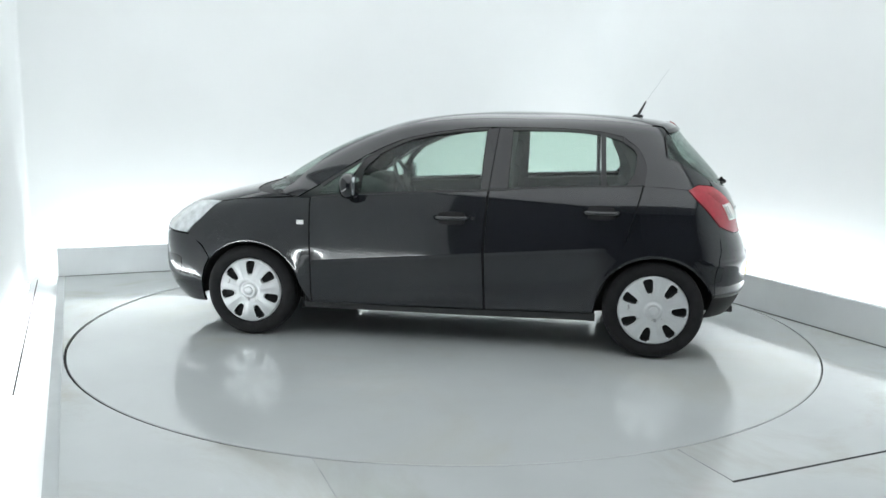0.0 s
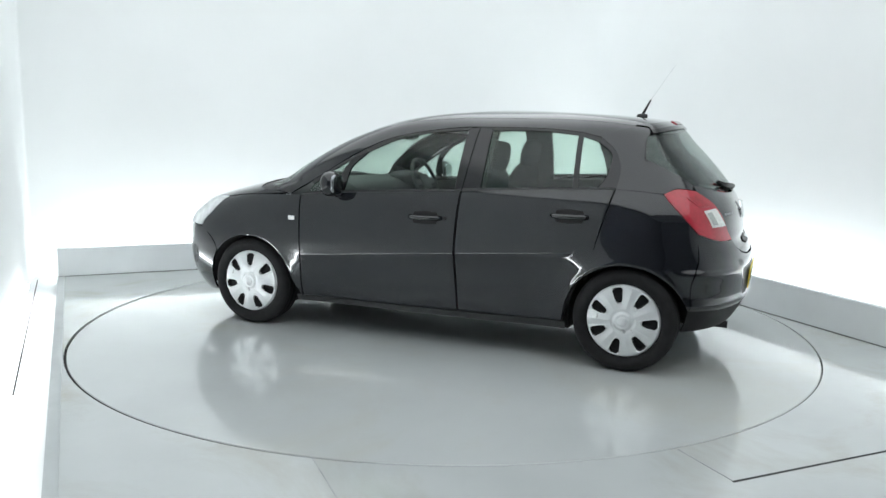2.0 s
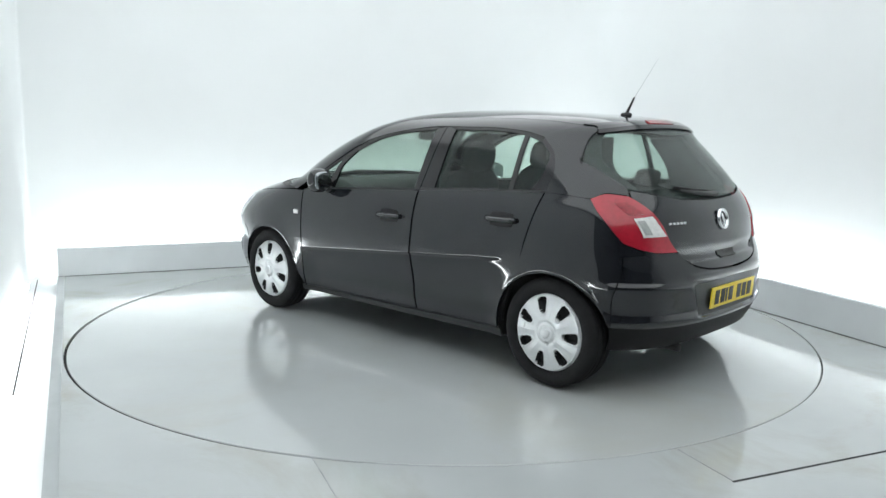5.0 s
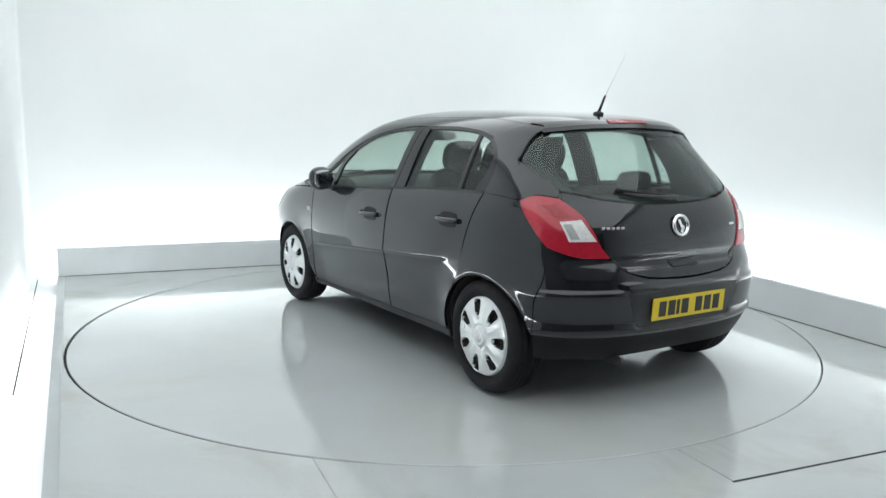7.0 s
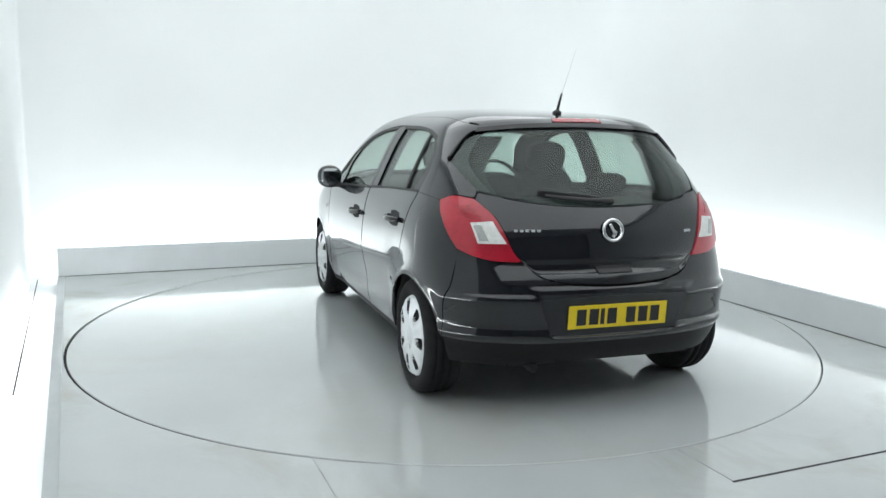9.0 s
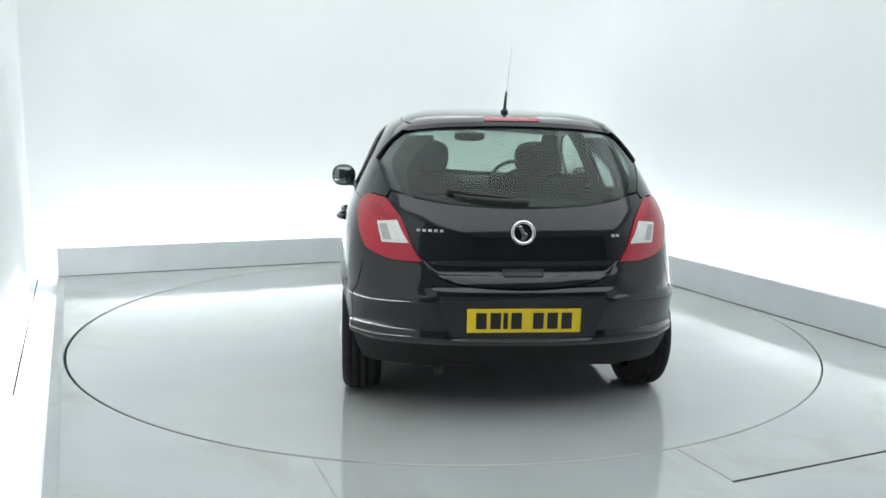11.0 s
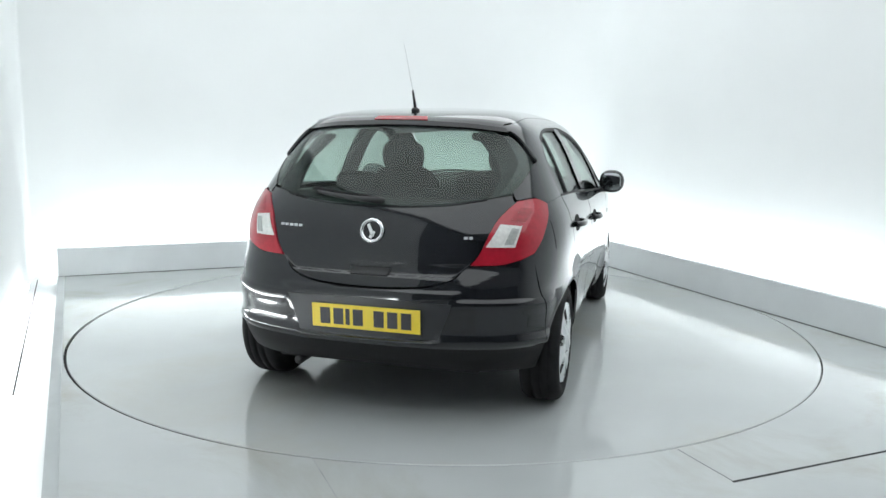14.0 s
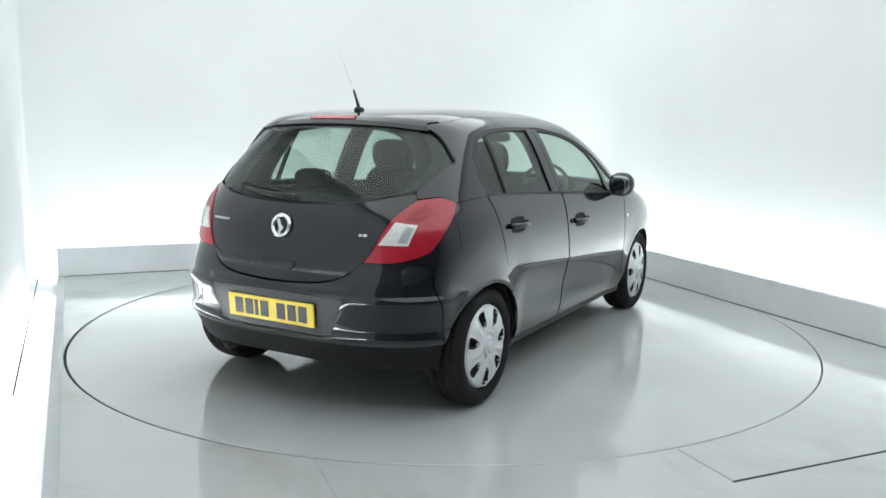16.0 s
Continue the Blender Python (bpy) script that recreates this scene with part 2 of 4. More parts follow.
kerb("kerb_right", pose(HALF, BACK + KERB_T, 0, 0, 0, -90), BACK + KERB_T - FRONT)
kerb("kerb_back", pose(-2.56, BACK, 0), HALF + 2.56 - LEAN * 0.5)
room_box("trough_left", (-WX, -2.3, FRONT, BACK + KERB_T, -0.12, -0.08), M_WALL, "white floor of the lamp trough", "trough")
room_box("trough_right", (HALF + KERB_T, WX, FRONT, WY, -0.1, -0.02), M_WALL, "white floor of the lamp trough", "trough")
room_box("trough_back", (-WX, HALF + KERB_T, BACK + KERB_T, WY, -0.12, -0.08), M_WALL, "white floor of the lamp trough", "trough")
tagged(mesh_object("trough_seam", [(-2.752, 2.9, -0.078), (-2.744, 2.9, -0.078), (-2.640, -0.45, -0.078), (-2.650, -0.45, -0.078)], [(0, 3, 2, 1)], M_JOINT, smooth=False),
       "thin dark seam in the lamp trough", "joint", kind="structure").matrix_world = ROOM
# raised grey strips stand in for the shadow line under the boards
room_box("shadow_strip_back", (-2.55, HALF, BACK - LEAN - 0.004, BACK - LEAN, 0.0, 0.006), M_SHADOW_STRIP, "grey strip for the shadow line at the foot of the board", "joint")
room_box("shadow_strip_right", (HALF - LEAN - 0.004, HALF - LEAN, -4.0, BACK - LEAN - 0.004, 0.0, 0.006), M_SHADOW_STRIP, "grey strip for the shadow line at the foot of the board", "joint")


def studio_walls():
    """Back, left and right walls as one curved sheet with rounded corners and real thickness."""
    r = 0.55
    path = [(-WX, OPEN), (-WX, WY - 0.03)]
    for k in range(1, 3):
        a = math.pi - k / 3 * math.pi / 2
        path.append((-WX + 0.03 + 0.03 * math.cos(a), WY - 0.03 + 0.03 * math.sin(a)))
    path.append((-WX + 0.03, WY))
    for k in range(0, 13):
        a = math.pi / 2 - k / 12 * math.pi / 2
        path.append((WX - r + r * math.cos(a), WY - r + r * math.sin(a)))
    path.append((WX, FRONT))
    verts, faces = [], []
    n = len(path)
    for off in (0.0, 0.12):
        for i, (x, y) in enumerate(path):
            a, b = path[max(i - 1, 0)], path[min(i + 1, n - 1)]
            d = Vector((b[0] - a[0], b[1] - a[1])).normalized()
            x2, y2 = x - d.y * off, y + d.x * off
            verts += [(x2, y2, -0.1), (x2, y2, TOP)]
    for i in range(n - 1):
        faces.append((2 * i, 2 * i + 1, 2 * i + 3, 2 * i + 2))
        j = 2 * n
        faces.append((j + 2 * i, j + 2 * i + 2, j + 2 * i + 3, j + 2 * i + 1))
    ob = mesh_object("wall_studio", verts, faces, M_WALL, smooth=True)
    ob.matrix_world = ROOM
    tagged(ob, "seamless white studio wall lit from its foot", "wall", kind="structure")


studio_walls()
# unseen dark walls, added so the car reflects an unlit open side
room_box("wall_left", (-WX - 0.12, -WX, FRONT, OPEN, -0.1, TOP), M_DARKWALL, "unseen dark wall in place of the unlit open side", "wall")
room_box("wall_front", (-WX - 0.12, WX + 0.12, FRONT - 0.12, FRONT, -0.1, TOP), M_DARKWALL, "unseen dark wall in place of the unlit open side", "wall")
room_box("ceiling", (-WX - 0.12, WX + 0.12, FRONT - 0.12, WY + 0.12, TOP, TOP + 0.1), M_CEILING, "plain pale grey studio ceiling", "ceiling")


def lamp_strip(name, dims):
    e = tagged(new(name), "white fluorescent strip lamp behind the low board", "lamp", group="strip lamps behind the board")
    e.matrix_world = ROOM
    x0, x1, y0, y1, z0, z1 = dims
    boxed("lamp_tray", (x0 + 0.006, x1 - 0.006, y0 + 0.01, y1 - 0.01, z0 - 0.01, z0 - 0.001), M_KERB, e)
    boxed("diffuser", dims, M_TUBE, e, "glowing white diffuser", bevel=0.008)


for k in range(4):
    y0 = -4.6 + k * 1.8
    if y0 > -3.0:
        lamp_strip("strip_lamp", (-2.795, -2.755, y0 - 0.3, y0 + 1.3, 0.0, 0.04))
    lamp_strip("strip_lamp", (2.53, 2.58, y0, y0 + 1.6, 0.0, 0.04))
for k in range(3):
    x0 = -2.45 + k * 1.65
    lamp_strip("strip_lamp", (x0, x0 + 1.6, 2.70, 2.75, 0.0, 0.04))


def ceiling_panel(x, y, w, d):
    e = tagged(new("ceiling_light"), "large white ceiling light panel", "lamp")
    e.matrix_world = ROOM
    bm = bmesh.new()
    for q in ((x - w / 2 - .03, x - w / 2, y - d / 2 - .03, y + d / 2 + .03), (x + w / 2, x + w / 2 + .03, y - d / 2 - .03, y + d / 2 + .03),
              (x - w / 2, x + w / 2, y - d / 2 - .03, y - d / 2), (x - w / 2, x + w / 2, y + d / 2, y + d / 2 + .03)):
        box(bm, *q, TOP - 0.05, TOP)
    part("frame", bm, M_KERB, e)
    boxed("diffuser", (x - w / 2, x + w / 2, y - d / 2, y + d / 2, TOP - 0.03, TOP), M_LIGHTPANEL, e, "glowing white diffuser")


ceiling_panel(0.0, -1.7, 5.14, 8.7)


def build_turntable():
    n = 192
    e = tagged(new("turntable"), "round pale grey glossy car turntable flush with the floor", "turntable")
    r = RING - 0.011
    prof = [(0.0, 0.0), (0.8, 0.0), (1.6, 0.0), (2.2, 0.0), (r - 0.004, 0.0), (r, -0.004), (r, -0.05), (0.0, -0.05)]
    verts, faces = [], []
    for rr, z in prof:
        for i in range(n):
            a = 2 * math.pi * i / n
            verts.append((rr * math.cos(a), rr * math.sin(a), z))
    for j in range(len(prof) - 1):
        for i in range(n):
            faces.append((j * n + i, (j + 1) * n + i, (j + 1) * n + (i + 1) % n, j * n + (i + 1) % n))
    mesh_object("deck", verts, faces, M_DISC, e, smooth=False)
    # dark band over the deck's side puts the ring gap's shade into colour
    lathe("rim", [(r - 0.03, -0.052), (r + 0.001, -0.052), (r + 0.001, -0.0042), (r - 0.002, -0.0042)], M_JOINT, e, "dark edge band for the shade in the ring gap", n=192, m=Matrix.Rotation(math.pi / 2, 4, "X"))
    return e


turntable = build_turntable()

# ---------------------------------------------------------------- the car's skin
# x forward, y to its left, z up; the middle of the wheelbase is the origin
XC = -0.35


def pchip(xs, ys):
    xs, ys = np.array(xs, float), np.array(ys, float)
    h, d = np.diff(xs), np.diff(ys) / np.diff(xs)
    g = np.zeros_like(ys)
    for i in range(1, len(xs) - 1):
        if d[i - 1] * d[i] > 0:
            w1, w2 = 2 * h[i] + h[i - 1], h[i] + 2 * h[i - 1]
            g[i] = (w1 + w2) / (w1 / d[i - 1] + w2 / d[i])
    g[0], g[-1] = d[0], d[-1]

    def f(x):
        x = np.clip(np.asarray(x, float), xs[0], xs[-1])
        i = np.clip(np.searchsorted(xs, x) - 1, 0, len(xs) - 2)
        t = (x - xs[i]) / h[i]
        return ((1 + 2 * t) * (1 - t) ** 2 * ys[i] + t * (1 - t) ** 2 * h[i] * g[i] + t * t * (3 - 2 * t) * ys[i + 1] + t * t * (t - 1) * h[i] * g[i + 1])
    return f


nose_at = pchip([.10, .16, .22, .32, .45, .58, .68, .76, .82, .87, .92, .955, .985, 1.03, 1.09, 1.185, 1.275, 1.35, 1.40, 1.428, 1.450, 1.464],
                [1.82, 1.93, 2.00, 2.05, 2.07, 2.07, 2.04, 1.95, 1.85, 1.70, 1.50, 1.34, 1.22, 1.15, 1.06, .89, .69, .47, .27, .07, -.22, -.33])
tail_at = pchip([.10, .16, .24, .28, .32, .36, .42, .48, .56, .60, .625, .645, .680, .698, .74, .88, .95, 1.02, 1.08, 1.22, 1.30, 1.345, 1.375, 1.405, 1.432, 1.452, 1.464],
                [-1.64, -1.70, -1.785, -1.812, -1.832, -1.845, -1.853, -1.859, -1.864, -1.865, -1.861, -1.856, -1.842, -1.834, -1.816, -1.785, -1.755, -1.71, -1.665, -1.54, -1.465, -1.43, -1.40, -1.33, -1.12, -.70, -.37])
width_at = pchip([.10, .18, .26, .33, .36, .39, .50, .62, .74, .84, .90, .95, 1.0, 1.1, 1.2, 1.3, 1.35, 1.39, 1.425, 1.448, 1.464],
                 [.74, .785, .815, .831, .834, .836, .843, .849, .845, .835, .823, .808, .785, .741, .695, .640, .602, .545, .46, .35, .02])
NF, MF, NR, MR = 10.0, 2.4, 8.0, 2.5


def unit_contour(n, m):
    x = np.concatenate([np.linspace(0, 0.93, 200), [1.0]])
    y1 = (1 - x[:-1] ** n) ** (1 / m)
    yy = np.linspace(y1[-1], 0, 400)[1:]
    xx = (1 - yy ** m) ** (1 / n)
    X, Y = np.concatenate([x[:-1], xx]), np.concatenate([y1, yy])
    s = np.concatenate([[0], np.cumsum(np.hypot(np.diff(X) * 1.6, np.diff(Y) * 0.84))])
    return s / s[-1], X, Y


SF, XF, YF = unit_contour(NF, MF)
SR, XR, YR = unit_contour(NR, MR)
AXLE, WHEEL_Z = 1.2555, 0.295


def smooth(v):
    v = np.clip(v, 0, 1)
    return v * v * (3 - 2 * v)


tailgate_foot = pchip([0.0, .21, .345, .405, .444, .49, .9], [.636, .644, .668, .698, .738, .795, 1.2])
bumper_relief = pchip([.20, .28, .34, .37, .388, .400, .412, .44, .47, .52, .57, .584, .594, .604, .62],
                      [.0, .002, .006, .013, .023, .025, .023, .014, .012, .013, .016, .014, .008, .001, .0])


def skin(s, z):
    """The point of the car's skin at s (-1 tail's middle, 0 flank, 1 nose's middle; beyond them the other flank) and height z."""
    s, z = np.asarray(s, float), np.asarray(z, float)
    flip = np.where(np.abs(s) > 1, -1.0, 1.0)
    s = np.where(s > 1, 2 - s, np.where(s < -1, -2 - s, s))
    front = s >= 0
    a = np.abs(s)
    X = np.where(front, np.interp(a, SF, XF), np.interp(a, SR, XR))
    Y = np.where(front, np.interp(a, SF, YF), np.interp(a, SR, YR))
    x = np.where(front, XC + X * (nose_at(z) - XC), XC - X * (XC - tail_at(z)))
    y = Y * width_at(z)
    for ax in (AXLE, -AXLE):
        r = np.hypot(x - ax, (z - 0.29))
        y = y + (0.005 * np.exp(-((r - 0.335) / 0.060) ** 2) + 0.003 * np.exp(-((r - 0.338) / 0.016) ** 2)) * np.clip(Y * 4 - 2.6, 0, 1)
    # the rising crease along the doors and the hollow below it
    w = 0.577 - 0.0835 * x - z
    crease = np.where(w < 0, 0.007 * np.exp(np.minimum(w, 0) / 0.09), 0.007 - 0.008 * smooth(w / 0.014) - 0.020 * smooth((w + 0.02) / 0.22) * (1 - 0.2 * smooth((w - 0.18) / 0.16)))
    y = y + crease * smooth((x + 0.985) / 0.20) * smooth((0.90 - x) / 0.22)
    # the ledge across the foot of the tailgate
    above = z - tailgate_foot(np.abs(y))
    ledge = 0.018 * smooth((z - 0.684) / 0.014) * (1 - smooth((z - 0.70) / 0.07)) * smooth(above / 0.012)
    x = x + np.where((~front) & (Y < 0.75), ledge, 0.0)
    # the rear bumper's shelf, hollow and lip, and the plate's recess in it
    o = bumper_relief(z)
    edge = 0.335 + (z - 0.40) * 0.45
    rec = smooth((edge + 0.02 - np.abs(y)) / 0.07) * smooth((z - 0.392) / 0.014) * smooth((0.640 - z) / 0.02)
    o = (o * (1 - rec) + 0.010 * rec) * smooth((-1.50 - x) / 0.10) * np.where(front, 0.0, 1.0)
    x = x - o * np.sqrt(np.clip(1 - Y ** 3, 0, 1))
    y = y + np.where(Y > 0.55, o * Y, 0.0) * smooth((Y - 0.55) / 0.25)
    return np.stack([x, y * flip, z + 0 * x], -1)


def sz(p):
    """(x, z) on the left flank, or ("f" or "r", y, z) on the nose or tail, as (s, z)."""
    if p[0] == "f":
        s = np.interp(1 - abs(p[1]) / width_at(p[2]), 1 - YF, SF)
        return (s if p[1] >= 0 else 2 - s, p[2])
    if p[0] == "r":
        s = -np.interp(1 - abs(p[1]) / width_at(p[2]), 1 - YR, SR)
        return (s if p[1] >= 0 else -2 - s, p[2])
    x, z = p
    if x >= XC:
        return (np.interp((x - XC) / (nose_at(z) - XC), XF, SF), z)
    return (-np.interp((XC - x) / (XC - tail_at(z)), XR, SR), z)


def curve(points, n=40):
    """A smooth line through points, evenly spaced."""
    q = np.array(points, float)
    if len(q) == 2:
        return q[0] + np.linspace(0, 1, n)[:, None] * (q[1] - q[0])
    d = np.concatenate([[0], np.cumsum(np.linalg.norm(np.diff(q, axis=0), axis=1) + 1e-9)])
    fs = [pchip(d, q[:, k]) for k in range(q.shape[1])]
    t = np.linspace(0, d[-1], n)
    return np.stack([f(t) for f in fs], -1)


def unskin(p):
    """(s, z) of points on the skin."""
    x, y, z = p[:, 0], p[:, 1], p[:, 2]
    front = x >= XC
    X = np.where(front, (x - XC) / (nose_at(z) - XC), (XC - x) / (XC - tail_at(z)))
    Y = np.abs(y) / width_at(z)
    sx = np.where(front, np.interp(X, XF, SF), -np.interp(X, XR, SR))
    sy = np.where(front, np.interp(1 - Y, 1 - YF, SF), -np.interp(1 - Y, 1 - YR, SR))
    w = np.clip((X - 0.80) / 0.12, 0, 1)
    q = sx * (1 - w) + sy * w
    return np.stack([np.where(y >= 0, q, np.where(front, 2 - q, -2 - q)), z], -1)


def bare(q):
    """The skin without flares or recess, through (s, z) points."""
    q = np.array(q, float)
    a = np.abs(q[:, 0])
    flip = np.where(a > 1, -1.0, 1.0)
    front = q[:, 0] >= 0
    a = np.where(a > 1, 2 - a, a)
    X = np.where(front, np.interp(a, SF, XF), np.interp(a, SR, XR))
    Y = np.where(front, np.interp(a, SF, YF), np.interp(a, SR, YR))
    x = np.where(front, XC + X * (nose_at(q[:, 1]) - XC), XC - X * (XC - tail_at(q[:, 1])))
    return np.stack([x, Y * width_at(q[:, 1]) * flip, q[:, 1]], -1)


def line(q, n=60):
    """A smooth line on the skin through (s, z) points."""
    return unskin(curve(bare(q), n))


def coons(b, t, l, r, us, vs):
    def at(c, k):
        i = np.clip(k * (len(c) - 1), 0, len(c) - 1)
        i0 = np.minimum(i.astype(int), len(c) - 2)
        return c[i0] + (i - i0)[:, None] * (c[i0 + 1] - c[i0])
    B, T, L, R = at(b, us), at(t, us), at(l, vs), at(r, vs)
    U, V = us[:, None, None], vs[None, :, None]
    return ((1 - V) * B[:, None] + V * T[:, None] + (1 - U) * L[None] + U * R[None]
            - ((1 - U) * (1 - V) * b[0] + U * (1 - V) * b[-1] + (1 - U) * V * t[0] + U * V * t[-1]))


def sheet(name, P, thick, mat, parent, label="", mirror=False, off=0.0, outward=None):
    """A panel with thickness from a grid of points."""
    du, dv = np.gradient(P, axis=0), np.gradient(P, axis=1)
    N = np.cross(du, dv)
    N /= np.linalg.norm(N, axis=2, keepdims=True) + 1e-12
    mid = P.mean(axis=(0, 1)) - np.array(outward if outward is not None else (XC, 0, 0.7))
    if (N.mean(axis=(0, 1)) * mid).sum() < 0:
        N = -N
        rev = True
    else:
        rev = False
    A, B = P + N * off, P + N * (off - thick)
    nu, nv = P.shape[:2]
    verts = [*A.reshape(-1, 3), *B.reshape(-1, 3)]
    faces = []
    k = nu * nv

    def quad(a, b, c, d):
        faces.append((d, c, b, a) if rev else (a, b, c, d))
    for i in range(nu - 1):
        for j in range(nv - 1):
            a, b, c, d = i * nv + j, (i + 1) * nv + j, (i + 1) * nv + j + 1, i * nv + j + 1
            quad(a, b, c, d)
            quad(k + d, k + c, k + b, k + a)
    rim = [(i, 0) for i in range(nu)] + [(nu - 1, j) for j in range(1, nv)] + [(i, nv - 1) for i in range(nu - 2, -1, -1)] + [(0, j) for j in range(nv - 2, 0, -1)]
    base = len(verts)
    for i, j in rim:
        verts += [A[i, j], B[i, j]]
    m = len(rim)
    for q in range(m):
        w = (q + 1) % m
        quad(base + 2 * q, base + 2 * q + 1, base + 2 * w + 1, base + 2 * w)
    V = np.array(verts)
    if mirror:
        V = V * [1, -1, 1]
        faces = [f[::-1] for f in faces]
    return mesh_object(name, V, faces, mat, parent, label)


def panel(name, bottom, top, left, right, nu, nv, mat, parent, label="", thick=0.012, gap=0.004, off=0.0, mirror=False):
    """A panel of the skin between four lines, each a list of points for sz()."""
    cs = [line([sz(p) for p in c]) for c in (bottom, top, left, right)]
    lu = max(0.05, np.linalg.norm(np.diff(skin(cs[0][:, 0], cs[0][:, 1]), axis=0), axis=1).sum())
    lv = max(0.05, np.linalg.norm(np.diff(skin(cs[2][:, 0], cs[2][:, 1]), axis=0), axis=1).sum())
    eu, ev = min(0.2, gap / 2 / lu), min(0.2, gap / 2 / lv)
    g = coons(*cs, np.linspace(eu, 1 - eu, nu), np.linspace(ev, 1 - ev, nv))
    return sheet(name, skin(g[..., 0], g[..., 1]), thick, mat, parent, label, mirror, off)


def both(name, *a, **k):
    return panel(name, *a, **k), panel(name, *a, **k, mirror=True)


def top_solve(x, y, lo, hi):
    """The skin's height over (x, y)."""
    lo, hi = np.full(x.shape, lo), np.full(x.shape, hi)
    for _ in range(40):
        z = (lo + hi) / 2
        a = np.where(x >= XC, (x - XC) / np.maximum(nose_at(z) - XC, 1e-3), (XC - x) / np.maximum(XC - tail_at(z), 1e-3))
        b = np.abs(y) / np.maximum(width_at(z), 1e-3)
        f = np.where(x >= XC, np.abs(a) ** NF + b ** MF, np.abs(a) ** NR + b ** MR)
        inside = f < 1
        lo, hi = np.where(inside, z, lo), np.where(inside, hi, z)
    return (lo + hi) / 2


def lid(name, left, front, rear, nu, nv, lo, hi, mat, parent, label="", thick=0.012, gap=0.005, off=0.0):
    """A panel seen from above, even on both sides: left edge from rear to front, half the front and rear edges from the left to the middle."""
    def pts(c):
        q = line([sz(p) for p in c])
        return skin(q[:, 0], q[:, 1])[:, :2]
    L, F, R = pts(left), pts(front), pts(rear)
    flip = np.array([1, -1])
    F2, R2 = np.concatenate([F, (F * flip)[::-1][1:]]), np.concatenate([R, (R * flip)[::-1][1:]])
    F2, R2 = curve(F2[::3], 79), curve(R2[::3], 79)
    us, vs = np.linspace(gap, 1 - gap, nu), np.linspace(gap, 1 - gap, nv)
    g = coons(R2, F2, L, L * flip, us, vs)
    z = top_solve(g[..., 0], g[..., 1], lo, hi)
    return sheet(name, np.concatenate([g, z[..., None]], -1), thick, mat, parent, label, off=off, outward=(0, 0, 0))


# ---------------------------------------------------------------- the car
ARCH_RX, ARCH_RZ, ARCH_Z = 0.345, 0.325, 0.285


def arch(cx, a0, a1, n=9):
    return [(cx + ARCH_RX * math.cos(radians(a0 + (a1 - a0) * i / n)), ARCH_Z + ARCH_RZ * math.sin(radians(a0 + (a1 - a0) * i / n))) for i in range(n + 1)]


car = tagged(new("car"), "black five-door hatchback with silver hubcaps on the turntable", "car")

BELT_F, BELT_R = [(.845, .905), (.3, .943), (-.255, .972)], [(-.265, .973), (-.7, 1.003), (-1.165, 1.022)]
RAIL_LOW = [(.93, .905), (.80, .985), (.66, 1.075), (.50, 1.175), (.27, 1.275), (.0, 1.328), (-.27, 1.352), (-.6, 1.352), (-.9, 1.335), (-1.05, 1.305)]
RAIL_HIGH = [(1.06, .925), (.95, 1.03), (.85, 1.11), (.70, 1.215), (.46, 1.315), (.1, 1.385), (-.3, 1.405), (-.7, 1.405), (-1.0, 1.395), (-1.22, 1.372)]
LAMP_A, LAMP_B, LAMP_C, LAMP_D = (-1.425, 1.004), ("r", .622, 1.020), ("r", .452, .742), ("r", .716, .794)
LAMP_FRONT = [LAMP_D, (-1.552, .868), (-1.462, .962), LAMP_A]
LAMP_INNER = [LAMP_C, ("r", .490, .795), ("r", .522, .874), ("r", .552, .939), ("r", .590, .986), LAMP_B]
LAMP_FOOT = [LAMP_D, ("r", .656, .764), ("r", .563, .744), LAMP_C]
GLASS_SIDE = [("r", .600, 1.060), ("r", .632, 1.118), ("r", .654, 1.178), ("r", .658, 1.192), ("r", .648, 1.206), ("r", .610, 1.255), ("r", .562, 1.305), ("r", .50, 1.346)]

# wings
both("front_wing", [(.852, .225)] + arch(AXLE, 168, 38), [(.852, .902), (1.1, .893), (1.30, .878), (1.47, .852)],
     [(.852, .225), (.852, .55), (.852, .902)], [arch(AXLE, 168, 38)[-1], (1.585, .575), (1.69, .642), (1.605, .735), (1.47, .852)], 60, 36, M_PAINT, car)
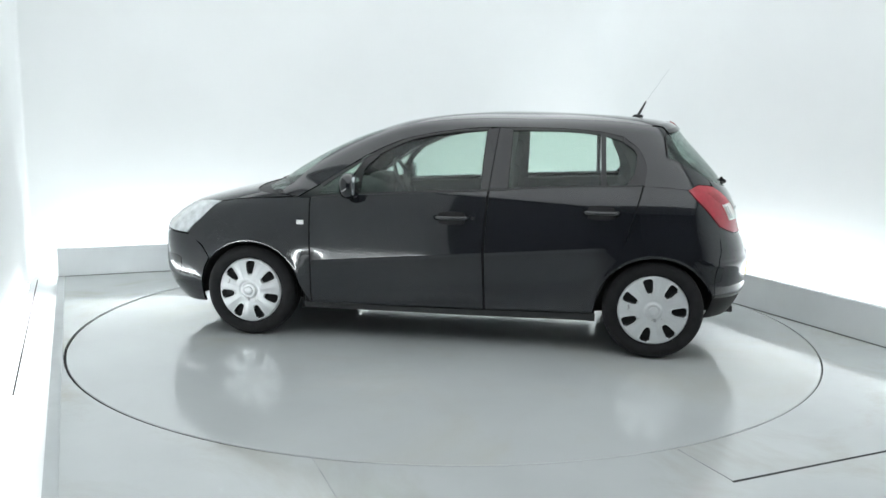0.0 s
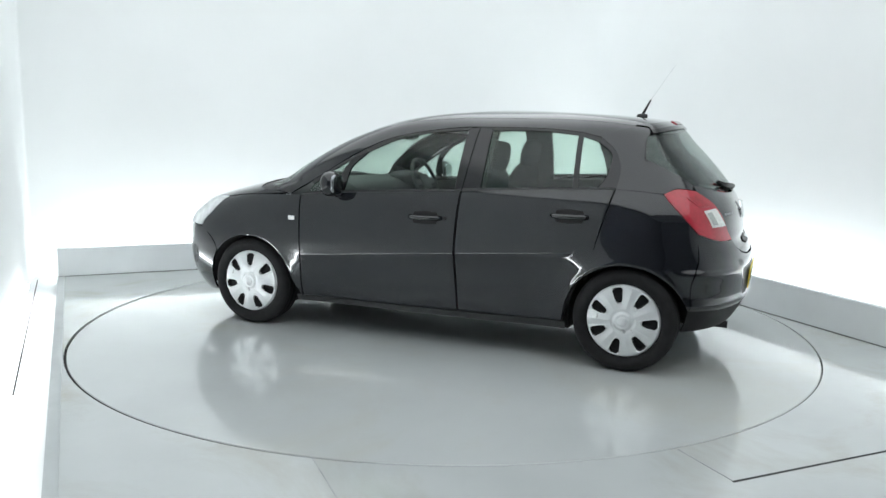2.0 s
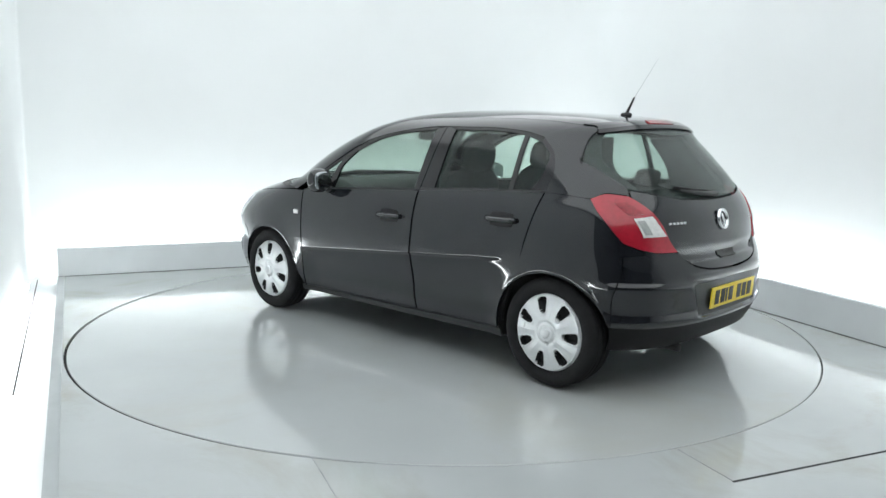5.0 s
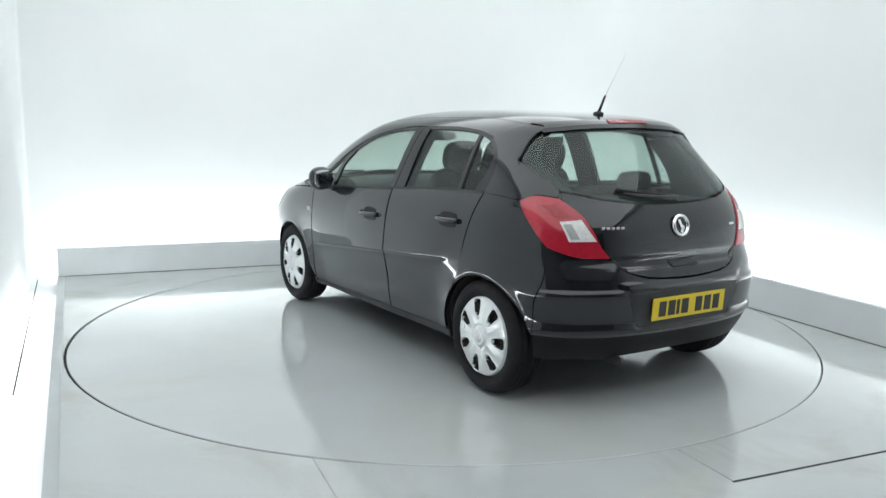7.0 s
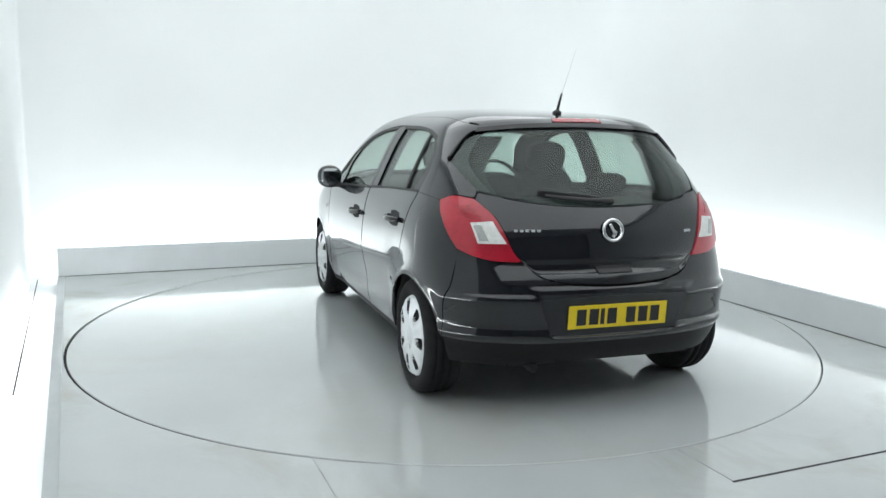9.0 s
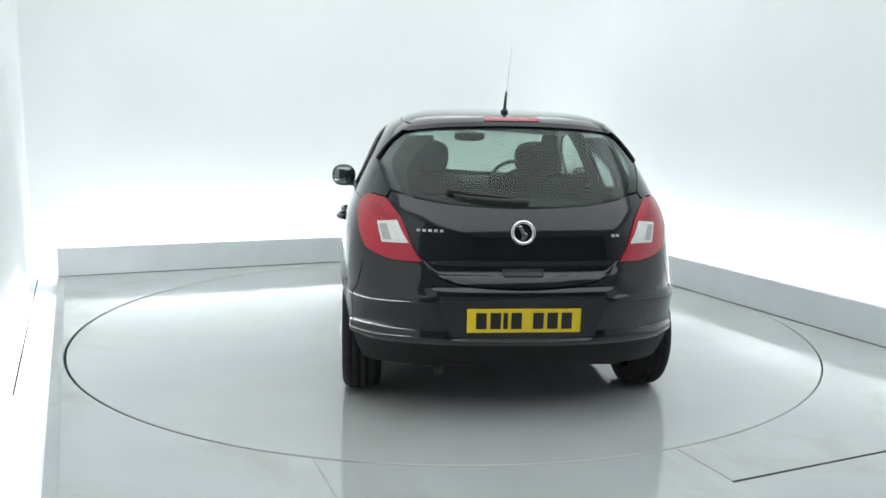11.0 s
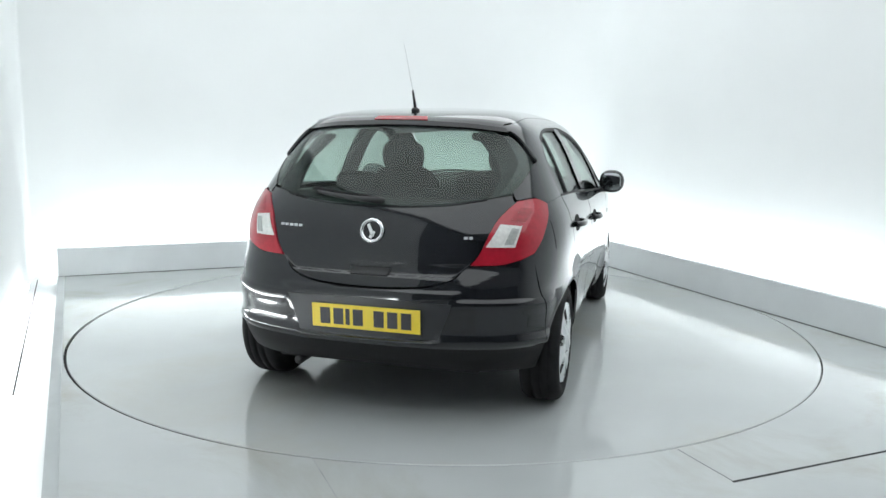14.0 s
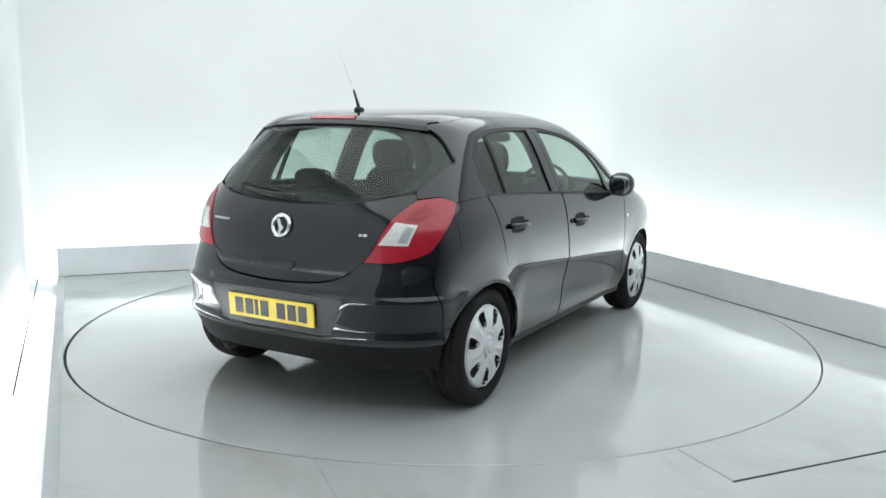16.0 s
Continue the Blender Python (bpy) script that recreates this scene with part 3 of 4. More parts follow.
# doors
doors = []
for mirror in (False, True):
    fd = panel("front_door", [(.845, .235), (.3, .238), (-.245, .245)], BELT_F, [(.845, .235), (.845, .6), (.845, .905)], [(-.245, .245), (-.235, .6), (-.255, .972)], 60, 120, M_PAINT, car, mirror=mirror)
    a = arch(-AXLE, 8, 48)
    rd = panel("rear_door", [(-.255, .245), (-.6, .25), (-.90, .255)], BELT_R, [(-.255, .245), (-.245, .6), (-.265, .973)], [(-.90, .255)] + a[2:] + [(-1.10, .78), (-1.165, 1.022)], 60, 120, M_PAINT, car, mirror=mirror)
    doors.append((fd, rd))
    # rear wing
    b = arch(-AXLE, 49, 165)
    panel("rear_wing", b, [(-1.172, 1.022), (-1.3, 1.016), LAMP_A], [b[0], (-1.105, .78), (-1.172, 1.022)], [b[-1], (-1.592, .40), (-1.596, .52), (-1.629, .66)] + LAMP_FRONT, 70, 70, M_PAINT, car, gap=0.002, mirror=mirror)
    # pillar behind the rear side window
    panel("rear_pillar", [(-1.172, 1.0225), (-1.3, 1.0165), (-1.425, 1.005), (-1.489, 1.033), ("r", .622, 1.024), ("r", .602, 1.056)], [(-1.05, 1.305), (-1.13, 1.34), (-1.22, 1.372)],
          [(-1.172, 1.0225), (-1.185, 1.12), (-1.15, 1.22), (-1.05, 1.305)], GLASS_SIDE + [("r", .48, 1.360), (-1.22, 1.372)], 26, 36, M_PAINT, car, gap=0.0, mirror=mirror)
    panel("roof_rail", RAIL_LOW, RAIL_HIGH, [RAIL_LOW[0], RAIL_HIGH[0]], [RAIL_LOW[-1], RAIL_HIGH[-1]], 48, 8, M_PAINT, car, gap=0.002, mirror=mirror)
    # sill
    panel("sill", [(.90, .19), (0, .19), (-.92, .20)], [(.90, .23), (0, .232), (-.92, .25)], [(.90, .19), (.90, .23)], [(-.92, .20), (-.92, .25)], 20, 4, M_TRIM, car, mirror=mirror, off=-0.006)

    panel("door_card", [(.90, .22), (-.26, .22)], [(.84, .90), (.3, .935), (-.26, .965)], [(.90, .22), (.84, .90)], [(-.26, .22), (-.26, .965)], 12, 10, M_TRIM, fd, "dark grey inner door card", off=-0.035, thick=0.02, mirror=mirror)
    panel("door_card", [(-.24, .22), (-.88, .22)], [(-.24, .965), (-.7, .995), (-1.19, 1.015)], [(-.24, .22), (-.24, .965)], [(-.88, .22), (-.98, .5), (-1.14, .78), (-1.19, 1.015)], 12, 10, M_TRIM, rd, "dark grey inner door card", off=-0.040, thick=0.02, mirror=mirror)
    panel("inner_corner", [(-1.57, .50), ("r", .60, .50), ("r", .30, .50)], [(-1.20, 1.04), (-1.42, 1.045), ("r", .60, 1.05), ("r", .5, 1.04)], [(-1.57, .50), (-1.45, .65), (-1.20, .80), (-1.20, 1.04)], [("r", .30, .50), ("r", .40, .75), ("r", .5, 1.04)], 14, 12, M_PAINT, car, "inner bodywork", off=-0.011, thick=0.01, mirror=mirror)
    panel("inner_nose", [(1.62, .30), ("f", .60, .30), ("f", 0.02, .30)], [(1.35, .86), ("f", .60, .80), ("f", 0.02, .735)], [(1.62, .30), (1.56, .6), (1.35, .86)], [("f", .02, .30), ("f", .02, .735)], 14, 12, M_LINER, car, "dark inner bodywork", off=-0.04, thick=0.01, mirror=mirror)

    panel("middle_pillar", [(-.20, .955), (-.40, .965)], [(-.22, 1.36), (-.42, 1.365)], [(-.20, .955), (-.22, 1.36)], [(-.40, .965), (-.42, 1.365)], 6, 8, M_TRIM, car, "dark inner pillar", off=-0.02, thick=0.03, mirror=mirror)

    panel("pillar_lining", [(-1.10, .99), (-1.30, .99), ("r", .50, 1.04)], [(-1.02, 1.33), (-1.15, 1.345), ("r", .40, 1.352)], [(-1.10, .99), (-1.10, 1.1), (-1.02, 1.33)], [("r", .50, 1.04), ("r", .545, 1.17), ("r", .40, 1.352)], 12, 10, M_DASH, car, "dark inner pillar lining", off=-0.06, thick=0.02, mirror=mirror)
    # side windows and their frames, parts of the doors
    LO_F = [(.535, .934), (.2, .955), (-.215, .977)]
    HI_F = [(.415, 1.190), (.21, 1.276), (-.02, 1.318), (-.232, 1.336)]
    panel("window", LO_F, HI_F, [(.535, .934), (.525, 1.06), (.415, 1.190)], [(-.215, .977), (-.22, 1.15), (-.232, 1.336)], 14, 10, M_SIDEGLASS, fd, "clear green-tinted glass", thick=0.003, off=-0.012, mirror=mirror)
    panel("window_frame", HI_F, [(.44, 1.204), (.27, 1.275), (.0, 1.328), (-.245, 1.351)], [HI_F[0], (.44, 1.204)], [HI_F[-1], (-.245, 1.351)], 20, 3, M_TRIM, fd, mirror=mirror, off=-0.003, gap=0.0)
    panel("window_seal", [(.60, .928), (.2, .950), (-.255, .973)], [(.60, .936), (.2, .960), (-.255, .982)], [(.60, .928), (.60, .936)], [(-.255, .973), (-.255, .982)], 16, 2, M_TRIM, fd, mirror=mirror, off=0.002, gap=0.0)
    panel("pillar_trim", [(-.213, .978), (-.258, .978)], [(-.23, 1.340), (-.300, 1.352)], [(-.213, .978), (-.23, 1.340)], [(-.258, .978), (-.300, 1.352)], 4, 12, M_GLOSSBLACK, fd, "gloss black pillar trim", mirror=mirror, off=-0.003, gap=0.0)
    panel("quarter_light", [(.80, .922), (.70, .928), (.590, .940)], [(.775, .975), (.66, 1.055), (.520, 1.142)], [(.80, .922), (.775, .975)], [(.590, .940), (.575, 1.05), (.520, 1.142)], 8, 8, M_SIDEGLASS, fd, "small fixed triangular pane", mirror=mirror, thick=0.003, off=-0.010, gap=0.0)
    panel("quarter_post", [(.590, .938), (.535, .934)], [(.520, 1.150), (.415, 1.190)], [(.590, .938), (.575, 1.05), (.520, 1.150)], [(.535, .934), (.525, 1.06), (.415, 1.190)], 4, 12, M_GLOSSBLACK, fd, "black window post", mirror=mirror, off=-0.004, gap=0.0)
    panel("quarter_frame", [(.775, .975), (.66, 1.055), (.520, 1.142), (.415, 1.188)], [(.80, .985), (.66, 1.075), (.44, 1.204)], [(.775, .975), (.80, .985)], [(.415, 1.188), (.44, 1.204)], 14, 3, M_TRIM, fd, mirror=mirror, off=-0.004, gap=0.0)
    panel("quarter_seal", [(.845, .907), (.70, .920), (.535, .932)], [(.80, .924), (.70, .929), (.535, .941)], [(.845, .907), (.80, .924)], [(.535, .932), (.535, .941)], 10, 3, M_TRIM, fd, mirror=mirror, off=-0.002, gap=0.0)
    LO_R = [(-.375, .990), (-.6, 1.004), (-.925, 1.022)]
    HI_R = [(-.385, 1.338), (-.65, 1.338), (-.915, 1.318)]
    panel("window", LO_R, HI_R, [LO_R[0], HI_R[0]], [LO_R[-1], HI_R[-1]], 12, 10, M_SIDEGLASS, rd, "clear green-tinted glass", thick=0.003, off=-0.012, mirror=mirror)
    panel("quarter_pane", [(-.955, 1.024), (-1.01, 1.025), (-1.07, 1.027)], [(-.945, 1.312), (-1.0, 1.300), (-1.05, 1.278)], [(-.955, 1.024), (-.945, 1.312)], [(-1.07, 1.027), (-1.115, 1.10), (-1.128, 1.20), (-1.05, 1.278)], 8, 10, M_SIDEGLASS, rd, "small fixed pane", thick=0.003, off=-0.012, mirror=mirror)
    panel("window_divider", [(-.925, 1.022), (-.955, 1.024)], [(-.915, 1.318), (-.945, 1.312)], [(-.925, 1.022), (-.915, 1.318)], [(-.955, 1.024), (-.945, 1.312)], 3, 10, M_TRIM, rd, mirror=mirror, off=-0.003, gap=0.0)
    panel("window_frame", HI_R + [(-1.0, 1.295), (-1.05, 1.278)], [(-.305, 1.353), (-.6, 1.352), (-.9, 1.335), (-1.05, 1.305)], [HI_R[0], (-.305, 1.353)], [(-1.05, 1.278), (-1.05, 1.305)], 20, 3, M_TRIM, rd, mirror=mirror, off=-0.003, gap=0.0)
    panel("pillar_trim", [(-.265, .978), (-.375, .990)], [(-.305, 1.352), (-.385, 1.340)], [(-.265, .978), (-.305, 1.352)], [(-.375, .990), (-.385, 1.340)], 4, 12, M_GLOSSBLACK, rd, "gloss black pillar trim", mirror=mirror, off=-0.003, gap=0.0)
    panel("window_seal", [(-.265, .974), (-.7, 1.003), (-1.165, 1.022)], [(-.265, .988), (-.7, 1.012), (-1.165, 1.031)], [(-.265, .974), (-.265, .988)], [(-1.165, 1.022), (-1.165, 1.031)], 16, 2, M_TRIM, rd, mirror=mirror, off=0.002, gap=0.0)
    panel("pane_surround", [(-1.07, 1.027), (-1.115, 1.10), (-1.128, 1.20), (-1.05, 1.278)], [(-1.172, 1.026), (-1.185, 1.12), (-1.15, 1.22), (-1.05, 1.305)], [(-1.07, 1.027), (-1.172, 1.026)], [(-1.05, 1.278), (-1.05, 1.305)], 12, 3, M_GLOSSBLACK, rd, mirror=mirror, off=-0.003, gap=0.0)

    # lamps at the tail
    lamp = panel("tail_light", LAMP_FOOT, [LAMP_A, (-1.489, 1.031), LAMP_B], LAMP_FRONT, LAMP_INNER, 24, 24, M_RED, car, "red tail light cluster", thick=0.03, off=0.006, mirror=mirror, gap=0.006)
    panel("reversing_lens", [("r", .636, .824), ("r", .516, .826)], [("r", .656, .914), ("r", .568, .924)], [("r", .636, .824), ("r", .656, .914)], [("r", .516, .826), ("r", .545, .876), ("r", .568, .924)], 8, 8, M_CLEAR, lamp, "clear white lens", thick=0.012, off=0.010, mirror=mirror, gap=0.0)
    panel("bulb_bowl", [("r", .628, .836), ("r", .592, .836)], [("r", .646, .902), ("r", .616, .906)], [("r", .628, .836), ("r", .646, .902)], [("r", .592, .836), ("r", .616, .906)], 6, 6, M_BOWL, lamp, "grey bulb bowl behind the clear lens", thick=0.002, off=0.0125, mirror=mirror, gap=0.0)
    panel("brake_bowl", [("r", .668, .930), ("r", .606, .936)], [("r", .690, .985), ("r", .640, .992)], [("r", .668, .930), ("r", .690, .985)], [("r", .606, .936), ("r", .640, .992)], 6, 6, M_DEEPRED, lamp, "darker red bulb bowl", thick=0.002, off=0.0085, mirror=mirror, gap=0.0)
    # headlights, side repeaters
    hl = panel("headlight", [(1.70, .645), ("f", .62, .655), ("f", .50, .665)], [(1.465, .855), ("f", .66, .845), ("f", .52, .80)], [(1.70, .645), (1.60, .74), (1.465, .855)], [("f", .50, .665), ("f", .50, .74), ("f", .52, .80)], 14, 12, M_HEAD, car, "clear swept-back headlight", thick=0.03, off=0.004, mirror=mirror)
    panel("side_repeater", [(.93, .735), (.885, .735)], [(.93, .762), (.885, .762)], [(.93, .735), (.93, .762)], [(.885, .735), (.885, .762)], 5, 4, M_CLEAR, car, "small clear side repeater", thick=0.008, off=0.006, mirror=mirror, gap=0.0)

# roof, bonnet, screens
lid("roof", [RAIL_HIGH[9], RAIL_HIGH[8], RAIL_HIGH[7], RAIL_HIGH[6], RAIL_HIGH[5], RAIL_HIGH[4]],
    [RAIL_HIGH[4], ("f", .40, 1.365), ("f", .2, 1.382), ("f", 0.0, 1.386)], [RAIL_HIGH[9], ("r", .40, 1.385), ("r", .2, 1.395), ("r", 0.0, 1.398)], 30, 34, 1.15, 1.4639, M_PAINT, car, gap=0.002)
lid("bonnet", [(.95, .906), (1.1, .896), (1.30, .881), (1.46, .858)], [(1.46, .858), ("f", .66, .85), ("f", .5, .80), ("f", .25, .765), ("f", 0.0, .755)],
    [(.95, .906), ("f", .72, .93), ("f", .6, .948), ("f", .3, .972), ("f", 0.0, .980)], 30, 24, 0.5, 1.08, M_PAINT, car)
SCREEN_SIDE = [(1.06, .930), (.95, 1.034), (.85, 1.114), (.70, 1.219), (.46, 1.319)]


def across(c):
    """A half line, left edge to middle, carried on to the right edge."""
    q = [sz(p) for p in c]
    k = 2 if q[-1][0] > 0 else -2
    return q + [(k - s, z) for s, z in q[::-1][1:]]


def wide(name, bottom, top, side, nu, nv, mat, parent, label="", thick=0.012, gap=0.005, off=0.0):
    l = np.array([sz(p) for p in side])
    k = 2 if l[0][0] > 0 else -2
    r = np.stack([k - l[:, 0], l[:, 1]], -1)
    cs = [line(across(bottom), 121), line(across(top), 121), line(l), line(r)]
    g = coons(*cs, np.linspace(gap / 2, 1 - gap / 2, nu), np.linspace(gap, 1 - gap, nv))
    return sheet(name, skin(g[..., 0], g[..., 1]), thick, mat, parent, label, off=off)


wide("windscreen", [SCREEN_SIDE[0], ("f", .68, .955), ("f", .4, .985), ("f", 0.0, .995)], [SCREEN_SIDE[4], ("f", .40, 1.360), ("f", .2, 1.378), ("f", 0.0, 1.382)], SCREEN_SIDE, 32, 14, M_SCREEN, car, "clear curved windscreen", thick=0.004, off=-0.006)
wide("scuttle_panel", [(.955, .905), ("f", .72, .928), ("f", .6, .946), ("f", .3, .970), ("f", 0.0, .978)], [SCREEN_SIDE[0], ("f", .68, .958), ("f", .4, .988), ("f", 0.0, .998)], [(.955, .905), SCREEN_SIDE[0]], 32, 4, M_TRIM, car, "black plastic scuttle under the windscreen", thick=0.01, off=-0.008, gap=0.0)
front_bumper = wide("front_bumper", [(1.595, .19), (1.72, .175), ("f", .5, .17), ("f", 0.0, .17)], [(1.532, .49), (1.59, .570), (1.70, .637), ("f", .60, .645), ("f", .45, .66), ("f", 0.0, .665)],
     [(1.595, .19), (1.597, .30), (1.575, .41), (1.532, .49)], 50, 16, M_PAINT, car, thick=0.015)
wide("nose_panel", [("f", .49, .668), ("f", .25, .67), ("f", 0.0, .67)], [("f", .51, .795), ("f", .25, .758), ("f", 0.0, .75)], [("f", .49, .668), ("f", .495, .74), ("f", .51, .795)], 24, 6, M_PAINT, car)
panel("grille", [("f", .45, .30), ("f", 0, .28), ("f", -.45, .30)], [("f", .40, .45), ("f", 0, .46), ("f", -.40, .45)], [("f", .45, .30), ("f", .40, .45)], [("f", -.45, .30), ("f", -.40, .45)], 20, 6, M_TRIM, front_bumper, "black lower grille", off=0.008, thick=0.02)
for mirror in (False, True):
    panel("fog_lamp_recess", [(1.79, .360), (1.84, .352), ("f", .56, .36)], [(1.76, .475), (1.81, .492), ("f", .60, .485)], [(1.79, .360), (1.765, .42), (1.76, .475)], [("f", .56, .36), ("f", .57, .42), ("f", .60, .485)], 10, 10, M_GLOSSBLACK, front_bumper, "black fog lamp surround", off=0.0015, thick=0.012, mirror=mirror)

TG_TOP = [("r", .600, 1.052), ("r", .46, 1.022), ("r", .28, .998), ("r", 0.0, .988)]
TG_FOOT = [("r", .444, .738), ("r", .405, .698), ("r", .345, .668), ("r", .21, .644), ("r", 0.0, .636)]
tailgate = wide("tailgate", TG_FOOT, TG_TOP, [TG_FOOT[0]] + LAMP_INNER[1:5] + [("r", .612, 1.016), TG_TOP[0]], 60, 60, M_PAINT, car, gap=0.008)
wide("rear_window", [GLASS_SIDE[0], ("r", .46, 1.030), ("r", .28, 1.006), ("r", 0.0, .996)], [GLASS_SIDE[-1], ("r", .3, 1.366), ("r", 0.0, 1.376)], GLASS_SIDE, 48, 32, M_REARGLASS, tailgate, "tinted heated rear window", gap=0.003, thick=0.004, off=-0.003)
for mirror in (False, True):
    panel("window_border", [GLASS_SIDE[0], ("r", .545, 1.052)], [("r", .485, 1.352), ("r", .43, 1.356)], GLASS_SIDE[:-1] + [("r", .485, 1.352)],
          [("r", .545, 1.052), ("r", .585, 1.13), ("r", .595, 1.19), ("r", .555, 1.26), ("r", .50, 1.32), ("r", .43, 1.356)], 8, 28, M_GLOSSBLACK, tailgate, "black printed border of the glass", thick=0.002, off=-0.0085, gap=0.0, mirror=mirror)
wide("spoiler", [("r", .505, 1.347), ("r", .3, 1.368), ("r", 0.0, 1.378)], [(-1.22, 1.373), ("r", .40, 1.386), ("r", .2, 1.396), ("r", 0.0, 1.399)], [("r", .505, 1.347), ("r", .49, 1.362), (-1.22, 1.373)], 32, 6, M_PAINT, tailgate, thick=0.02, off=0.006, gap=0.001)
wide("spoiler_lip", [("r", .520, 1.326), ("r", .3, 1.348), ("r", 0.0, 1.356)], [("r", .503, 1.347), ("r", .3, 1.368), ("r", 0.0, 1.378)], [("r", .520, 1.326), ("r", .503, 1.347)], 32, 3, M_GLOSSBLACK, tailgate, "gloss black edge under the spoiler", thick=0.012, off=0.008, gap=0.0)
rear_bumper = wide("rear_bumper", [(-1.590, .375), (-1.66, .372), ("r", .5, .370), ("r", 0.0, .370)], LAMP_FOOT + [(q[0], q[1] - .003, q[2] - .006) for q in TG_FOOT[1:-1]] + [("r", 0.0, .630)],
     [(-1.590, .375), (-1.592, .40), (-1.598, .52), (-1.632, .66), LAMP_D], 260, 90, M_PAINT, car, thick=0.015, gap=0.003)
wide("rear_valance", [(-1.555, .245), ("r", .5, .250), ("r", 0.0, .265)], [(-1.590, .3745), (-1.66, .3715), ("r", .5, .3695), ("r", 0.0, .3695)], [(-1.555, .245), (-1.580, .31), (-1.590, .3745)], 100, 24, M_VALANCE, rear_bumper, "black plastic lower edge, darkened for the shade under the bumper", thick=0.01, off=-0.002, gap=0.0)



# ---------------------------------------------------------------- wheels
def build_wheel():
    e = new("wheel")
    prof = [(.200, .060), (.212, .085), (.235, .098), (.262, .097), (.280, .085), (.291, .066), (.2935, .05), (.288, .047), (.2935, .044), (.295, .015), (.289, .012), (.289, .004), (.295, .001),
            (.295, -.025), (.289, -.028), (.289, -.036), (.2945, -.039), (.290, -.07), (.275, -.09), (.235, -.098), (.200, -.06)]
    lathe("tyre", prof, M_RUBBER, e, "black road tyre", n=72)
    # cover with seven openings
    n, k = 7 * 44, 56
    verts, faces, index, sunk = [], [], [], []
    for j in range(k + 1):
        r = 0.0 + 0.206 * j / k
        for i in range(n):
            a = 2 * math.pi * i / n
            y = 0.088 + 0.018 * (1 - (r / 0.206) ** 2) - (0.012 if r > 0.2 else 0)
            if r < 0.045:
                y += 0.006
            q = ((a + math.pi / 7) % (2 * math.pi / 7)) - math.pi / 7
            d = (q * r / (0.0225 + 0.0085 * (r - 0.148) / 0.045)) ** 4 + ((r - 0.148) / 0.041) ** 4
            y += 0.008 * (abs(q) / (math.pi / 7)) ** 2 * math.exp(-((r - 0.13) / 0.05) ** 2)
            y += 0.004 * math.exp(-((d - 2.2) / 1.1) ** 2) - 0.004 * math.exp(-((r - 0.058) / 0.008) ** 2)
            depth = min(max((1.25 - d) / 0.5, 0), 1)
            sunk.append(depth)
            verts.append((r * math.cos(a), y - 0.035 * depth, r * math.sin(a)))
    for j in range(k):
        for i in range(n):
            q4 = (j * n + i, (j + 1) * n + i, (j + 1) * n + (i + 1) % n, j * n + (i + 1) % n)
            faces.append(q4)
            index.append(1 if sum(sunk[v] for v in q4) > 0.9 else 0)
    cover = mesh_object("hubcap", verts, faces, M_SILVER, e, "silver seven-spoke plastic hubcap", mats=[M_SILVER, M_LINER], index=index)
    lathe("hub_badge", [(0.0, .1165), (.024, .1165), (.028, .113), (.028, .108)], M_SILVER, e, "plain round hub badge", n=28)
    lathe("brake_disc", [(0.0, .03), (.19, .03), (.19, .0), (0.0, .0)], M_LINER, e, n=40)
    return e


WHEEL_Y = 0.735
wheel = build_wheel()
wheel.parent = car
wheel.matrix_basis = pose(AXLE, WHEEL_Y, WHEEL_Z, 0, 10, 0)
for cx, sg, rot in ((-AXLE, 1, 25), (AXLE, -1, 3), (-AXLE, -1, 17)):
    copy_thing(wheel, pose(cx, WHEEL_Y * sg, WHEEL_Z, 0, rot, 0) @ (pose(0, 0, 0, 0, 0, 180) if sg < 0 else Matrix.Identity(4)))


# ---------------------------------------------------------------- chassis and wheel wells
def wheel_well(cx, sg):
    verts, faces = [], []
    n = 24
    for i in range(n + 1):
        a = radians(-14 + 200 * i / n if cx < 0 else -6 + 204 * i / n)
        x, z = cx + (ARCH_RX + 0.004) * math.cos(a), ARCH_Z + (ARCH_RZ + 0.004) * math.sin(a)
        y = min(0.815, float(bare([sz((x, max(z, 0.2)))])[0][1]) - 0.012)
        verts += [(x, sg * y, z), (x, sg * 0.52, z)]
    c = len(verts)
    verts.append((cx, sg * 0.52, ARCH_Z - 0.05))
    for i in range(n):
        faces.append((2 * i, 2 * i + 1, 2 * i + 3, 2 * i + 2))
        faces.append((2 * i + 1, c, 2 * i + 3))
    mesh_object("wheel_well", verts, faces, M_LINER, car, "dark wheel well")


for cx in (AXLE, -AXLE):
    for sg in (1, -1):
        wheel_well(cx, sg)
bm = bmesh.new()
box(bm, -0.92, 0.92, -0.70, 0.70, 0.18, 0.36, 0.02)
box(bm, -1.74, -0.90, -0.50, 0.50, 0.24, 0.55, 0.02)
box(bm, 0.90, 1.78, -0.50, 0.50, 0.20, 0.72, 0.02)
part("underbody", bm, M_LINER, car, "dark underbody")
bm = bmesh.new()
box(bm, -1.60, -1.02, -0.52, 0.52, 0.56, 0.60, 0.005)
box(bm, -1.62, -1.12, -0.48, 0.48, 0.955, 0.985, 0.01)
part("parcel_shelf", bm, M_DASH, car, "dark parcel shelf")
tube("exhaust", [(-1.5, .38, .24), (-1.78, .38, .235)], 0.022, M_LINER, car)



